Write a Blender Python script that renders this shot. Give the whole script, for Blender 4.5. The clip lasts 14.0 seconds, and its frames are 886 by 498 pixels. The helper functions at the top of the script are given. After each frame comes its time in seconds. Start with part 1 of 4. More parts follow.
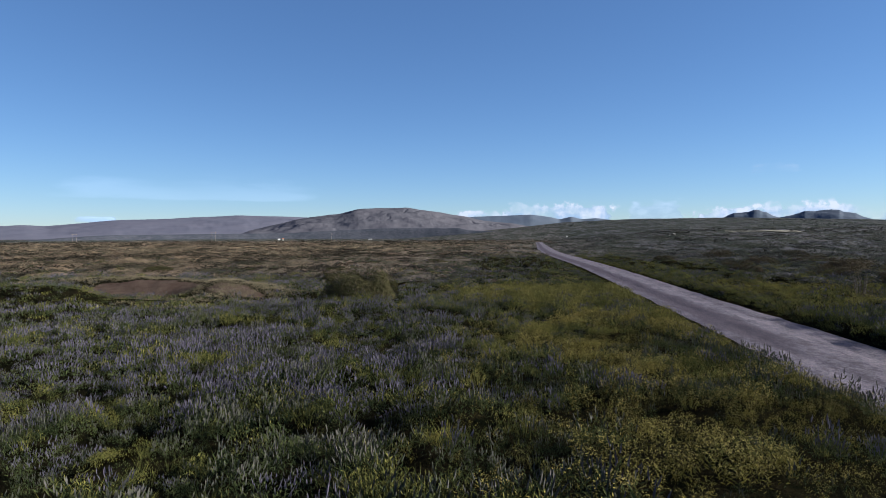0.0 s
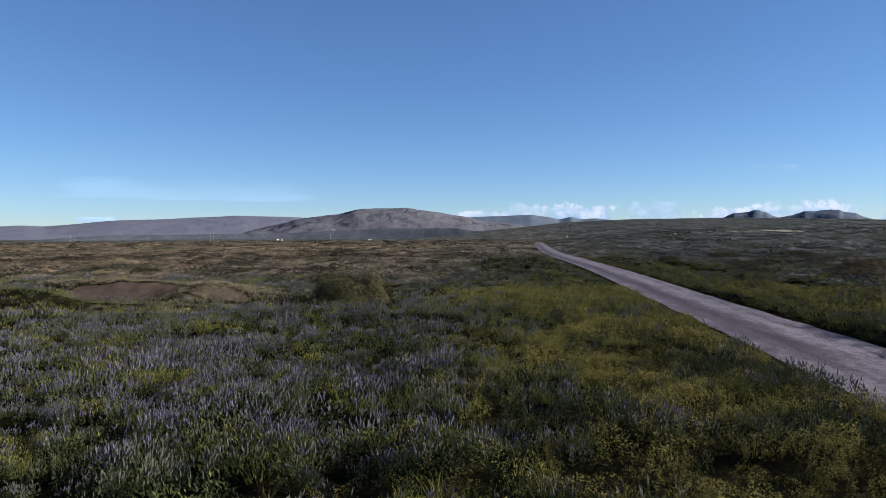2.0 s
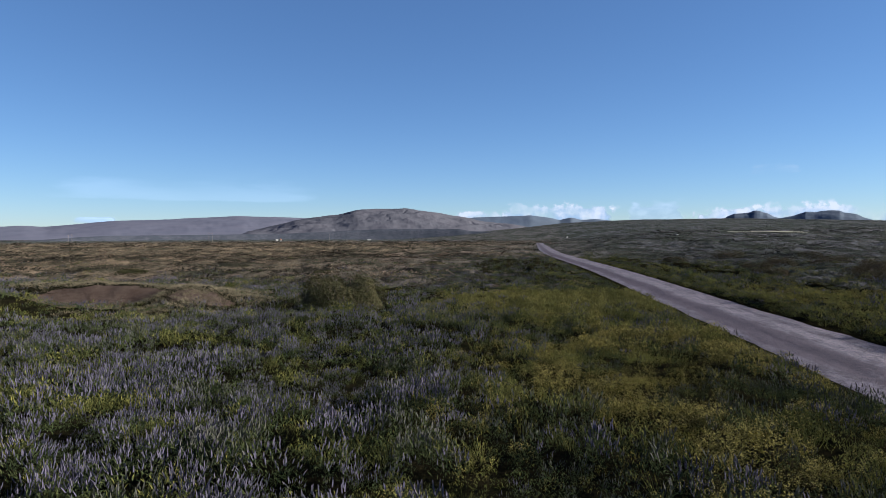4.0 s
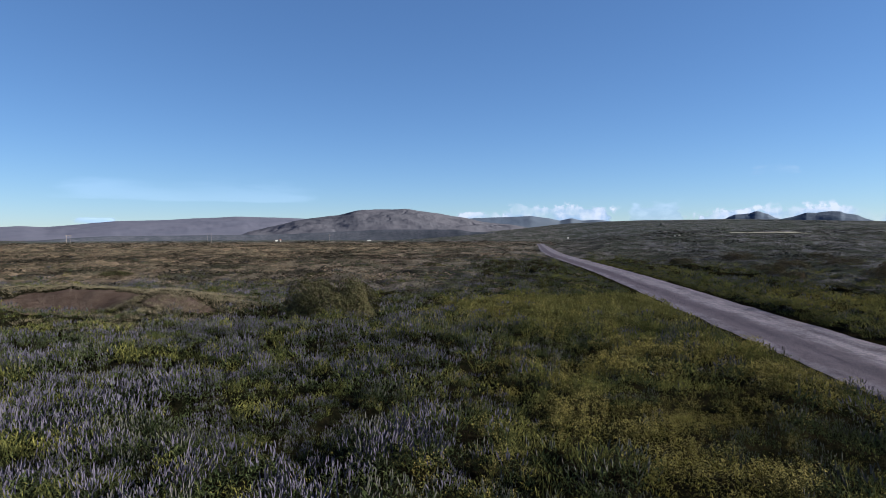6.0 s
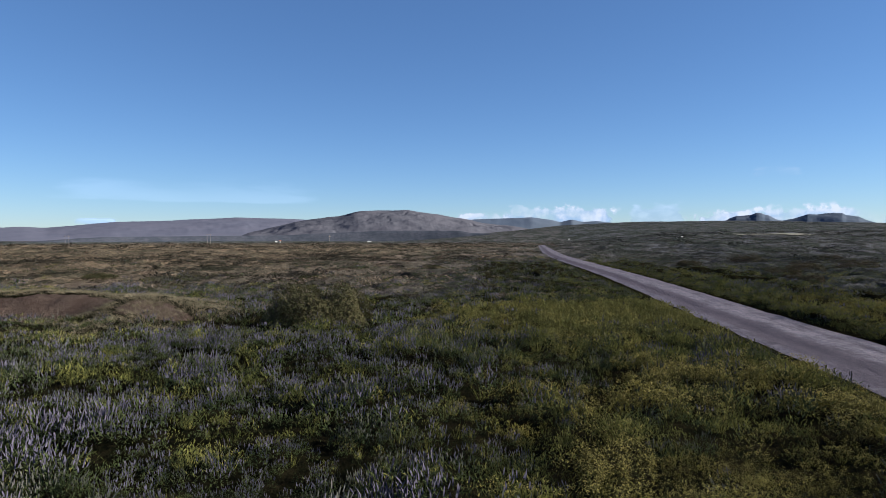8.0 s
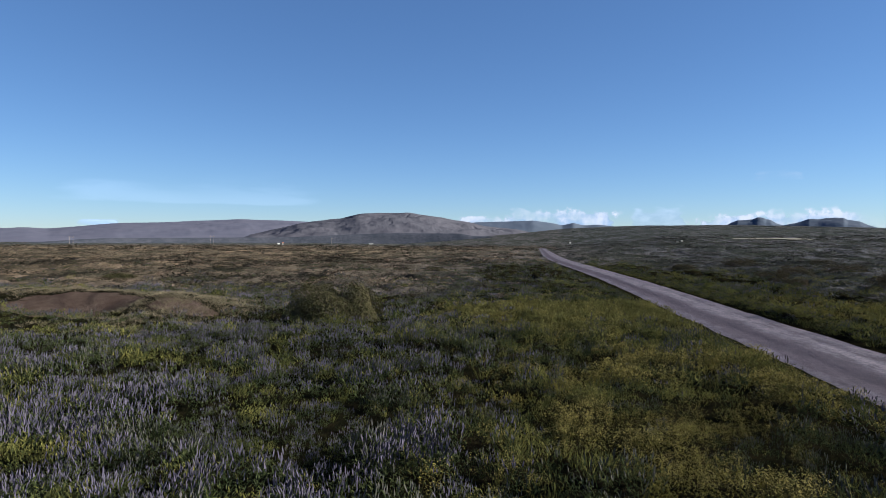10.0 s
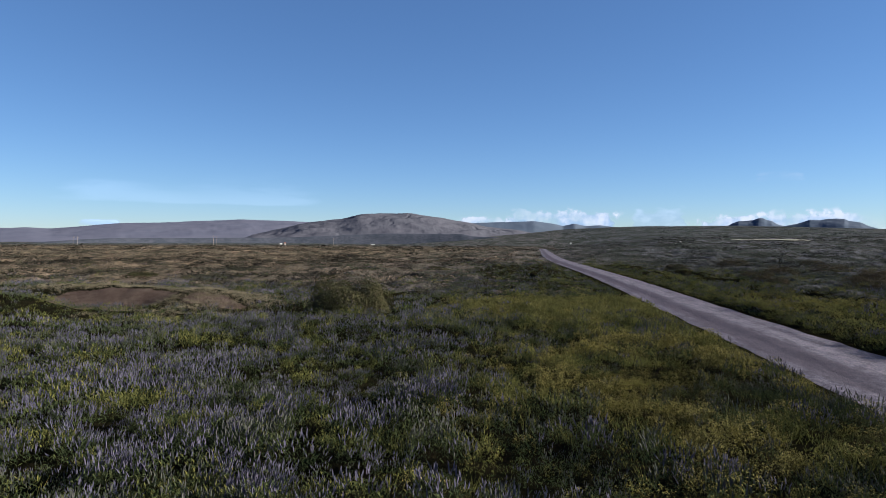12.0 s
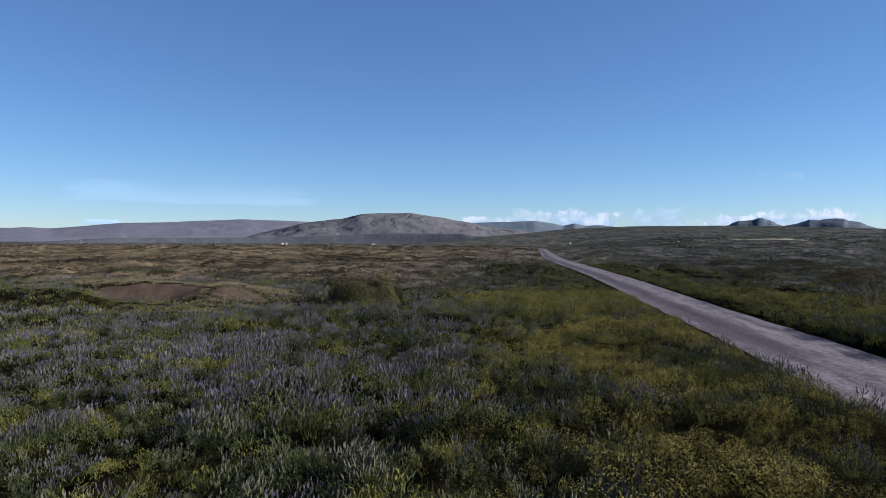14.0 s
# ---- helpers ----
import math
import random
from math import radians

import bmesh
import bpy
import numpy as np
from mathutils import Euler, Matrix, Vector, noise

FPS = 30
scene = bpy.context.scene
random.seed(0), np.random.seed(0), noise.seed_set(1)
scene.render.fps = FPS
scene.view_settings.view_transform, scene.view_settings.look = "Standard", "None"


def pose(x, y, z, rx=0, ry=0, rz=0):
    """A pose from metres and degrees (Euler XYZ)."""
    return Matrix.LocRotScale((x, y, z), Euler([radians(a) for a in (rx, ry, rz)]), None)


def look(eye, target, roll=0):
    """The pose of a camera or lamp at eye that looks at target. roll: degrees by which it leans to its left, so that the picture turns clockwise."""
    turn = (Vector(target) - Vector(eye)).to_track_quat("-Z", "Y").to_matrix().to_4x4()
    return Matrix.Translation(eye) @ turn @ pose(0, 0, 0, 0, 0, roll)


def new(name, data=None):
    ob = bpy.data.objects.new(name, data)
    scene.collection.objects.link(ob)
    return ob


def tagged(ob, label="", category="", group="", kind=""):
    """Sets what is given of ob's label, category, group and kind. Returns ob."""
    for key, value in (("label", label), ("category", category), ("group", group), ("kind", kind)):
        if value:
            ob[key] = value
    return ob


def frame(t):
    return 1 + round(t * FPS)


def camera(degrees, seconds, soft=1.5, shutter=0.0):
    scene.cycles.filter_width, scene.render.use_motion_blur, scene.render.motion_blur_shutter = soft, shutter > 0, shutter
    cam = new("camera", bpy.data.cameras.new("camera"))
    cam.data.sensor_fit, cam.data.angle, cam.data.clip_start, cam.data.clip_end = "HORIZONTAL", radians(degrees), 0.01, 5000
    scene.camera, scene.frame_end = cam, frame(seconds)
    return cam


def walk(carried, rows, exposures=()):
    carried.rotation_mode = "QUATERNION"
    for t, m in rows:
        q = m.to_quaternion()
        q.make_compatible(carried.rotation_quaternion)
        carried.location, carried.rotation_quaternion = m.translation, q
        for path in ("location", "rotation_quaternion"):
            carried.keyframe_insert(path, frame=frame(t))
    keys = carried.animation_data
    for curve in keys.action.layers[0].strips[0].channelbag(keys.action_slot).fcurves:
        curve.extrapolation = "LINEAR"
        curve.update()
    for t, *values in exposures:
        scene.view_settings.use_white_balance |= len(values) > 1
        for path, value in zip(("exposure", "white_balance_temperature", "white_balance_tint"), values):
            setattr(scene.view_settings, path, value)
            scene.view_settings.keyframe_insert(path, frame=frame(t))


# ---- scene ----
cam = camera(75.6, 14.0, 0.7)
METRES, EYE, TILT, LEAN, TURN = 20.408, 3.0, -1.25, -2.4, 9.1
ROWS = [
    (0.0, 0.0, 0.0, 0.0, -0.0, -0.06, 2.65),
    (0.5, 0.0012, 0.028, -0.0, -0.01, -0.05, 2.67),
    (1.0, 0.0027, 0.0575, 0.0002, -0.03, -0.05, 2.67),
    (1.5, 0.0044, 0.0882, 0.0003, -0.03, -0.04, 2.67),
    (2.0, 0.0062, 0.1202, 0.0005, -0.03, -0.04, 2.67),
    (2.5, 0.0075, 0.1529, 0.0007, -0.02, -0.03, 2.66),
    (3.0, 0.0088, 0.1853, 0.001, -0.03, -0.02, 2.65),
    (5.5, 0.0173, 0.3515, 0.0039, -0.02, 0.07, 2.61),
    (6.0, 0.0184, 0.3875, 0.0048, -0.01, 0.08, 2.6),
    (6.5, 0.0194, 0.4226, 0.0053, -0.0, 0.09, 2.59),
    (7.0, 0.0208, 0.4583, 0.006, 0.01, 0.11, 2.59),
    (7.5, 0.0226, 0.4945, 0.0075, 0.02, 0.17, 2.56),
    (7.7, 0.0224, 0.5078, 0.0077, 0.02, 0.18, 2.55),
    (8.0, 0.0217, 0.5204, 0.0080, 0.04, 0.20, 2.52),
    (8.3, 0.0206, 0.5174, 0.0084, 0.06, 0.24, 2.48),
    (8.6, 0.0192, 0.4990, 0.0087, 0.09, 0.30, 2.42),
    (8.9, 0.0177, 0.4743, 0.0090, 0.11, 0.35, 2.35),
    (9.3, 0.0159, 0.4411, 0.0092, 0.15, 0.42, 2.28),
    (9.7, 0.0146, 0.4079, 0.0092, 0.17, 0.47, 2.22),
    (10.0, 0.0143, 0.3828, 0.009, 0.18, 0.48, 2.21),
    (10.5, 0.0121, 0.3406, 0.008, 0.2, 0.49, 2.19),
    (11.0, 0.0098, 0.2951, 0.0074, 0.23, 0.5, 2.16),
    (11.5, 0.0072, 0.2475, 0.0071, 0.26, 0.52, 2.15),
    (12.0, 0.0048, 0.2018, 0.0066, 0.28, 0.53, 2.14),
    (12.5, 0.0018, 0.1524, 0.0059, 0.29, 0.54, 2.14),
    (13.0, -0.0012, 0.1027, 0.0048, 0.29, 0.55, 2.13),
    (13.5, -0.0041, 0.0538, 0.0036, 0.3, 0.54, 2.15),
    (14.0, -0.0072, 0.0134, 0.002, 0.31, 0.51, 2.15),
]
walk(cam, [(t, pose(0, 0, EYE, TILT, LEAN, TURN) @ pose(METRES * x, METRES * y, METRES * z, 90 + pitch, roll, yaw)) for t, x, y, z, yaw, pitch, roll in ROWS], [(0.0, 2.0, 5400, 9)])

# ---- light ----
SUN_AZ, SUN_EL = 84.0, 21.0          # degrees clockwise from +y, and above the horizon
world = bpy.data.worlds.new("sky")
scene.world = world
world.use_nodes = True
wn = world.node_tree.nodes


def sky_dome(elevation, dust):
    dome = wn.new("ShaderNodeTexSky")
    dome.sky_type, dome.sun_disc = "NISHITA", False
    dome.sun_elevation, dome.sun_rotation = radians(elevation), radians(SUN_AZ)
    dome.air_density, dome.dust_density, dome.ozone_density, dome.altitude = 0.9, dust, 4.0, 100
    return dome.outputs[0]


# clear sky of the low sun, evened out by an added sky of a high sun
sky_blend = wn.new("ShaderNodeMix")
sky_blend.data_type = "RGBA"
sky_blend.inputs[0].default_value = 0.55
world.node_tree.links.new(sky_dome(SUN_EL, 0.1), sky_blend.inputs[6])
world.node_tree.links.new(sky_dome(82, 0.2), sky_blend.inputs[7])
world.node_tree.links.new(sky_blend.outputs[2], wn["Background"].inputs[0])
wn["Background"].inputs[1].default_value = 0.0272
sun = new("sun", bpy.data.lights.new("sun", "SUN"))
sun.data.energy, sun.data.angle, sun.data.color = 5.0, radians(0.6), (1.0, 0.83, 0.58)
sx, sy, sz = (math.sin(radians(SUN_AZ)) * math.cos(radians(SUN_EL)), math.cos(radians(SUN_AZ)) * math.cos(radians(SUN_EL)), math.sin(radians(SUN_EL)))
sun.matrix_world = look((400 * sx, 400 * sy, 400 * sz), (0, 0, 0))

# ---- numeric helpers ----
rng = np.random.default_rng(7)


def hashed(ix, iy, seed):
    h = (ix.astype(np.int64) * 374761393 + iy.astype(np.int64) * 668265263 + seed * 974634533) & 0x7FFFFFFF
    h = ((h ^ (h >> 13)) * 1274126177) & 0x7FFFFFFF
    return ((h ^ (h >> 16)) & 0xFFFF) / 65535.0


def vnoise(x, y, seed=0):
    """Smooth value noise in 0..1."""
    x, y = np.asarray(x, float), np.asarray(y, float)
    ix, iy = np.floor(x), np.floor(y)
    fx, fy = x - ix, y - iy
    fx, fy = fx * fx * (3 - 2 * fx), fy * fy * (3 - 2 * fy)
    a, b = hashed(ix, iy, seed), hashed(ix + 1, iy, seed)
    c, d = hashed(ix, iy + 1, seed), hashed(ix + 1, iy + 1, seed)
    return (a * (1 - fx) + b * fx) * (1 - fy) + (c * (1 - fx) + d * fx) * fy


def fbm(x, y, seed=0, octaves=4):
    total, amp, norm = 0.0, 1.0, 0.0
    for o in range(octaves):
        total = total + amp * vnoise(x * 2 ** o + 17.3 * o, y * 2 ** o - 9.1 * o, seed + o)
        norm += amp
        amp *= 0.5
    return total / norm


def smooth(a, b, v):
    s = np.clip((v - a) / (b - a), 0, 1)
    return s * s * (3 - 2 * s)


def bump(x, y, cx, cy, wx, wy):
    return np.exp(-((x - cx) / wx) ** 2 - ((y - cy) / wy) ** 2)


# ---- the lie of the land ----
def road_x(y):
    """The road's centre line, which bends away far off."""
    return 3.6 + 6.3 / (1 + np.exp((np.asarray(y, float) - 104) / 24))


def road_z(y):
    y = np.asarray(y, float)
    return -0.95 - 0.25 * smooth(12, 50, y) - 0.7 * smooth(60, 450, y)


ROAD_HALF = 2.55


def land(x, y):
    """Bare soil height, without the road's cutting."""
    x, y = np.asarray(x, float), np.asarray(y, float)
    r = np.hypot(x, y)
    az = np.degrees(np.arctan2(x, y))
    yy = 4 + np.maximum(y - 4, 0)
    g, e = np.tanh((x + 3) / 9), np.exp(-yy / 25)
    z = -1.01 - 0.20 * g + 1.35 * e * (1 + g) - 0.5
    z = z + 0.30 * bump(x, y, -10, 31, 7, 5) + 1.05 * bump(x, y, -33.0, 33.8, 5.0, 2.0)
    # hollow with a bare scarp, and the hump at its end
    z = z - 0.25 * bump(x, y, -29.0, 36.4, 5.4, 2.2) + 1.0 * bump(x, y, -32, 41.8, 11, 2.4) + 1.05 * bump(x, y, -22.5, 38.8, 2.8, 2.4)
    # ground sunk west of the willow to deepen its shadow, and its own low mound
    z = z - 0.60 * bump(x, y, -16.2, 36.4, 2.7, 2.4) + 0.15 * bump(x, y, -10.8, 36, 3.4, 2.6)
    # hummocks
    z = z + 0.22 * (fbm(x / 5.0, y / 5.0, 3) - 0.5) + 0.36 * (fbm(x / 1.35, y / 1.35, 9, 2) - 0.5)
    # the verge that stands above the road on its far side
    off = x - road_x(y)
    verge = (0.46 - 1.20 * e) * smooth(ROAD_HALF + 0.1, ROAD_HALF + 0.6, off) * smooth(ROAD_HALF + 7, ROAD_HALF + 3, off) * smooth(380, 250, y)
    # heath hummocks with steep sides, larger with the distance
    hag = 0.42 * smooth(0.47, 0.57, fbm(x / 3.8, y / 3.2, 151, 4)) + 0.26 * smooth(0.46, 0.57, fbm(x / 1.5, y / 1.3, 157, 3))
    hag = hag * smooth(40, 62, r) * smooth(330, 150, r) + 0.75 * smooth(0.46, 0.60, fbm(x / 9.0, y / 9.0, 161, 4)) * smooth(110, 240, r) * smooth(1200, 500, r)
    hag = hag * (1 - np.clip(1.4 * bump(x, y, -28, 39, 12, 6), 0, 1)) * (1 - smooth(16, 17.5, az) * smooth(25, 23.5, az) * smooth(370, 400, r) * smooth(480, 455, r)) * smooth(ROAD_HALF + 0.6, ROAD_HALF + 4.0, np.abs(x - road_x(y)))
    far = smooth(50, 240, r)
    left = -1.7 - 0.4 * smooth(200, 700, r)
    slope = smooth(1, 14, az) * smooth(70, 30, az)
    brow = np.interp(az, (-13, -2, 3, 7, 11, 17, 22, 29, 40, 70), (0, 0.55, 0.86, 0.95, 1.01, 1.02, 0.94, 0.78, 0.6, 0))
    rise = 0.00362 * np.maximum(np.minimum(r, 1650) - 100, 0) ** 1.297 * (slope + (brow - slope) * smooth(450, 1000, r))
    wob = (fbm(x / 40.0, y / 40.0, 21) - 0.5) * 1.2 + (fbm(x / 9.0, y / 9.0, 31, 3) - 0.5) * 1.0 + np.maximum(fbm(x / 4.2, y / 2.4, 35, 3) - 0.5, -0.1) * 0.6 * smooth(500, 120, r)
    wob = wob + (fbm(x / 260.0, y / 260.0, 41) - 0.5) * 0.0025 * np.minimum(r, 1800)
    return z * (1 - far) + (left + rise + wob) * far + hag + verge


def soil(x, y):
    """Ground height with the road cut in."""
    d = np.abs(np.asarray(x, float) - road_x(y))
    z = land(x, y)
    wob = 0.35 * (fbm(np.asarray(y) / 2.2, np.asarray(x) * 0 + 3, 77, 3) - 0.5)
    bank = np.where(np.asarray(x, float) > road_x(y), 0.65, 1.3)
    k = smooth(ROAD_HALF + 0.1 + wob, ROAD_HALF + bank + wob, d)
    far = smooth(350, 480, np.asarray(y, float))
    k = np.maximum(k, np.maximum(far, smooth(-40, -60, np.asarray(y, float))))
    rz = road_z(y) - 0.02
    return rz * (1 - k) + z * k


# ---- mesh helpers ----
def mesh_from(name, verts, quads, mats, slots=None, smoothed=False):
    me = bpy.data.meshes.new(name)
    verts, quads = np.asarray(verts, np.float32), np.asarray(quads, np.int32)
    me.vertices.add(len(verts))
    me.vertices.foreach_set("co", verts.ravel())
    me.loops.add(quads.size)
    me.loops.foreach_set("vertex_index", quads.ravel())
    me.polygons.add(len(quads))
    me.polygons.foreach_set("loop_start", np.arange(0, quads.size, quads.shape[1], dtype=np.int32))
    for m in mats:
        me.materials.append(m)
    if slots is not None:
        me.polygons.foreach_set("material_index", np.asarray(slots, np.int32))
    me.polygons.foreach_set("use_smooth", np.full(len(quads), smoothed))
    me.update(calc_edges=True)
    return me


def part(name, bm, material, parent=None, label=""):
    """Links a bmesh as one mesh object under a thing or a part."""
    me = bpy.data.meshes.new(name)
    bm.to_mesh(me)
    bm.free()
    me.materials.append(material)
    ob = new(name, me)
    if parent:
        ob.parent = parent
    return tagged(ob, label)


def grid_quads(n, m):
    i = np.arange(n - 1)[:, None] * m + np.arange(m - 1)[None, :]
    return np.stack([i, i + 1, i + m + 1, i + m], -1).reshape(-1, 4)


# ---- materials ----
class Nodes:
    """A small builder of procedural materials."""

    def __init__(self, name, rough=0.9, spec=0.2):
        self.m = bpy.data.materials.new(name)
        self.m.use_nodes = True
        self.t = self.m.node_tree
        self.b = self.t.nodes["Principled BSDF"]
        self.b.inputs["Roughness"].default_value = rough
        self.b.inputs["Specular IOR Level"].default_value = spec
        self.geo = self.t.nodes.new("ShaderNodeNewGeometry")

    def put(self, socket, value):
        if isinstance(value, bpy.types.NodeSocket):
            self.t.links.new(value, socket)
        else:
            socket.default_value = value

    def noise(self, scale, detail=4, rough=0.6, stretch=None):
        n = self.t.nodes.new("ShaderNodeTexNoise")
        n.inputs["Scale"].default_value, n.inputs["Detail"].default_value, n.inputs["Roughness"].default_value = scale, detail, rough
        src = self.geo.outputs["Position"]
        if stretch:
            mp = self.t.nodes.new("ShaderNodeMapping")
            mp.inputs["Scale"].default_value = stretch
            self.t.links.new(src, mp.inputs[0])
            src = mp.outputs[0]
        self.t.links.new(src, n.inputs["Vector"])
        return n.outputs["Fac"]

    def ramp(self, fac, lo, hi):
        n = self.t.nodes.new("ShaderNodeMapRange")
        n.interpolation_type = "SMOOTHSTEP"
        self.put(n.inputs[0], fac)
        n.inputs[1].default_value, n.inputs[2].default_value = lo, hi
        return n.outputs[0]

    def math(self, op, a, b=0.0):
        n = self.t.nodes.new("ShaderNodeMath")
        n.operation = op
        self.put(n.inputs[0], a)
        self.put(n.inputs[1], b)
        return n.outputs[0]

    def mix(self, fac, a, b):
        n = self.t.nodes.new("ShaderNodeMix")
        n.data_type = "RGBA"
        self.put(n.inputs[0], fac)
        self.put(n.inputs[6], a if isinstance(a, bpy.types.NodeSocket) else (*a, 1))
        self.put(n.inputs[7], b if isinstance(b, bpy.types.NodeSocket) else (*b, 1))
        return n.outputs[2]

    def colour(self, c):
        self.put(self.b.inputs["Base Color"], c if isinstance(c, bpy.types.NodeSocket) else (*c, 1))
        return self

    def relief(self, height, strength=0.5, distance=0.05):
        n = self.t.nodes.new("ShaderNodeBump")
        n.inputs["Strength"].default_value, n.inputs["Distance"].default_value = strength, distance
        self.put(n.inputs["Height"], height)
        self.t.links.new(n.outputs[0], self.b.inputs["Normal"])
        return self

    def leafy(self, c, share=0.3):
        """Lets light through thin leaves."""
        tr = self.t.nodes.new("ShaderNodeBsdfTranslucent")
        self.put(tr.inputs[0], c)
        mx = self.t.nodes.new("ShaderNodeMixShader")
        mx.inputs[0].default_value = share
        self.t.links.new(self.b.outputs[0], mx.inputs[1])
        self.t.links.new(tr.outputs[0], mx.inputs[2])
        self.t.links.new(mx.outputs[0], self.t.nodes["Material Output"].inputs[0])
        return self


def foliage(name, a, b, c, patch=0.5, share=0.16):
    """Leaf colour that drifts from a to b over patches and to c from leaf to leaf."""
    n = Nodes(name, 0.8, 0.04)
    drift = n.math("ADD", n.math("MULTIPLY", n.ramp(n.noise(patch, 3), 0.42, 0.58), 0.6), n.math("MULTIPLY", n.ramp(n.noise(patch * 7, 2), 0.40, 0.62), 0.4))
    base = n.mix(drift, a, b)
    leaf = n.math("MULTIPLY", n.geo.outputs["Random Per Island"], 0.5)
    col = n.mix(leaf, base, c)
    n.colour(col)
    n.leafy(col, share)
    return n.m


def ground_material():
    """Heath turf, tinted for haze far off, plant litter near by with the shade between plants in its colour, and bare
    soil, laid out by two masks with ragged borders.
    """
    n = Nodes("heath_ground", 1.0, 0.0)
    sep = n.t.nodes.new("ShaderNodeSeparateXYZ")
    n.t.links.new(n.geo.outputs["Position"], sep.inputs[0])
    big = n.ramp(n.noise(0.012, 5, 0.6), 0.36, 0.62)
    clump = n.ramp(n.noise(0.06, 7, 0.8, (1.0, 0.30, 1.0)), 0.47, 0.54)
    mid = n.ramp(n.noise(0.16, 6, 0.75), 0.42, 0.58)
    fine = n.ramp(n.noise(0.9, 5, 0.75), 0.36, 0.64)
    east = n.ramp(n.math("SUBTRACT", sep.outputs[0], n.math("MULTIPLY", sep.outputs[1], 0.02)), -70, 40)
    # beyond 300 m the turf goes blue-grey too: distance haze put into the colour
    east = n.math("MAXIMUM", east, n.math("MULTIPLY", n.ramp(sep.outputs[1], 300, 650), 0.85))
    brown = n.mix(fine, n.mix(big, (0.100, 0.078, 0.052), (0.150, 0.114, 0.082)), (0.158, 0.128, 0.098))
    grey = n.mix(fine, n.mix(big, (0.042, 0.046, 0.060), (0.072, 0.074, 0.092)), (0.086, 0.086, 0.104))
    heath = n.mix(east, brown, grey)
    heath = n.mix(n.math("MULTIPLY", mid, 0.65), heath, (0.026, 0.028, 0.020))
    heath = n.mix(n.math("MULTIPLY", n.math("MULTIPLY", clump, 0.8), n.math("ADD", n.math("MULTIPLY", east, 0.7), 0.3)), heath, (0.022, 0.026, 0.022))
    speck = n.ramp(n.noise(0.16, 5, 0.8, (1.0, 0.6, 1.0)), 0.50, 0.56)
    heath = n.mix(n.math("MULTIPLY", speck, 0.72), heath, (0.018, 0.020, 0.015))
    # litter taken almost to black, painting in the shade of the gaps between plants
    shaded_litter = n.mix(n.ramp(n.noise(2.0, 5, 0.7), 0.35, 0.65), (0.006, 0.007, 0.004), (0.015, 0.013, 0.008))
    earth = n.mix(n.ramp(n.noise(0.7, 5, 0.65), 0.35, 0.65), (0.068, 0.050, 0.045), (0.098, 0.076, 0.068))
    earth = n.mix(n.math("MULTIPLY", n.ramp(n.noise(14, 4, 0.7), 0.4, 0.7), 0.5), earth, (0.06, 0.042, 0.032))
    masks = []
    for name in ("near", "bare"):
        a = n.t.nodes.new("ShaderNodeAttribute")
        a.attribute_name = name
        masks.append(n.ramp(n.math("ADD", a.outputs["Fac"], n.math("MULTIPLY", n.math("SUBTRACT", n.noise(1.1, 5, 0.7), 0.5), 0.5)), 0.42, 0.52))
    n.colour(n.mix(masks[1], n.mix(masks[0], heath, shaded_litter), earth))
    n.relief(n.noise(0.5, 9, 0.8), 1.0, 1.6)
    return n.m


def gravel_material():
    n = Nodes("gravel", 0.95, 0.05)
    c = n.mix(n.ramp(n.noise(0.5, 4, 0.6), 0.35, 0.65), (0.053, 0.049, 0.073), (0.085, 0.077, 0.108))
    streak = n.ramp(n.noise(1.0, 5, 0.7, (2.2, 0.22, 1.0)), 0.44, 0.66)
    c = n.mix(n.math("MULTIPLY", streak, 0.55), c, (0.139, 0.127, 0.166))
    damp = n.ramp(n.noise(0.16, 4, 0.7, (1.4, 0.7, 1.0)), 0.54, 0.68)
    c = n.mix(n.math("MULTIPLY", damp, 0.6), c, (0.026, 0.025, 0.034))
    c = n.mix(n.math("MULTIPLY", n.ramp(n.noise(22, 4, 0.8), 0.50, 0.60), 0.65), c, (0.022, 0.019, 0.026))
    c = n.mix(n.math("MULTIPLY", n.ramp(n.noise(1.0, 5, 0.75, (9.0, 0.5, 1.0)), 0.5, 0.62), 0.45), c, (0.035, 0.033, 0.042))
    c = n.mix(n.math("MULTIPLY", n.ramp(n.noise(5, 6, 0.8), 0.42, 0.62), 0.5), c, (0.150, 0.135, 0.163))
    c = n.mix(n.math("MULTIPLY", n.ramp(n.noise(1.3, 6, 0.75, (1.5, 0.5, 1)), 0.5, 0.62), 0.55), c, (0.029, 0.026, 0.036))
    c = n.mix(n.math("MULTIPLY", n.ramp(n.noise(7, 5, 0.8), 0.52, 0.60), 0.5), c, (0.044, 0.042, 0.055))
    lane = n.t.nodes.new("ShaderNodeAttribute")
    lane.attribute_name = "lane"
    worn = n.math("ADD", lane.outputs["Fac"], n.math("MULTIPLY", n.math("SUBTRACT", n.noise(0.45, 5, 0.7, (1.5, 0.35, 1)), 0.5), 1.3))
    c = n.mix(n.math("MULTIPLY", n.ramp(worn, 0.22, 0.75), 0.8), c, (0.030, 0.025, 0.038))
    n.colour(c).relief(n.math("ADD", n.noise(18, 6, 0.8), n.math("MULTIPLY", streak, 0.4)), 0.9, 0.05)
    return n.m


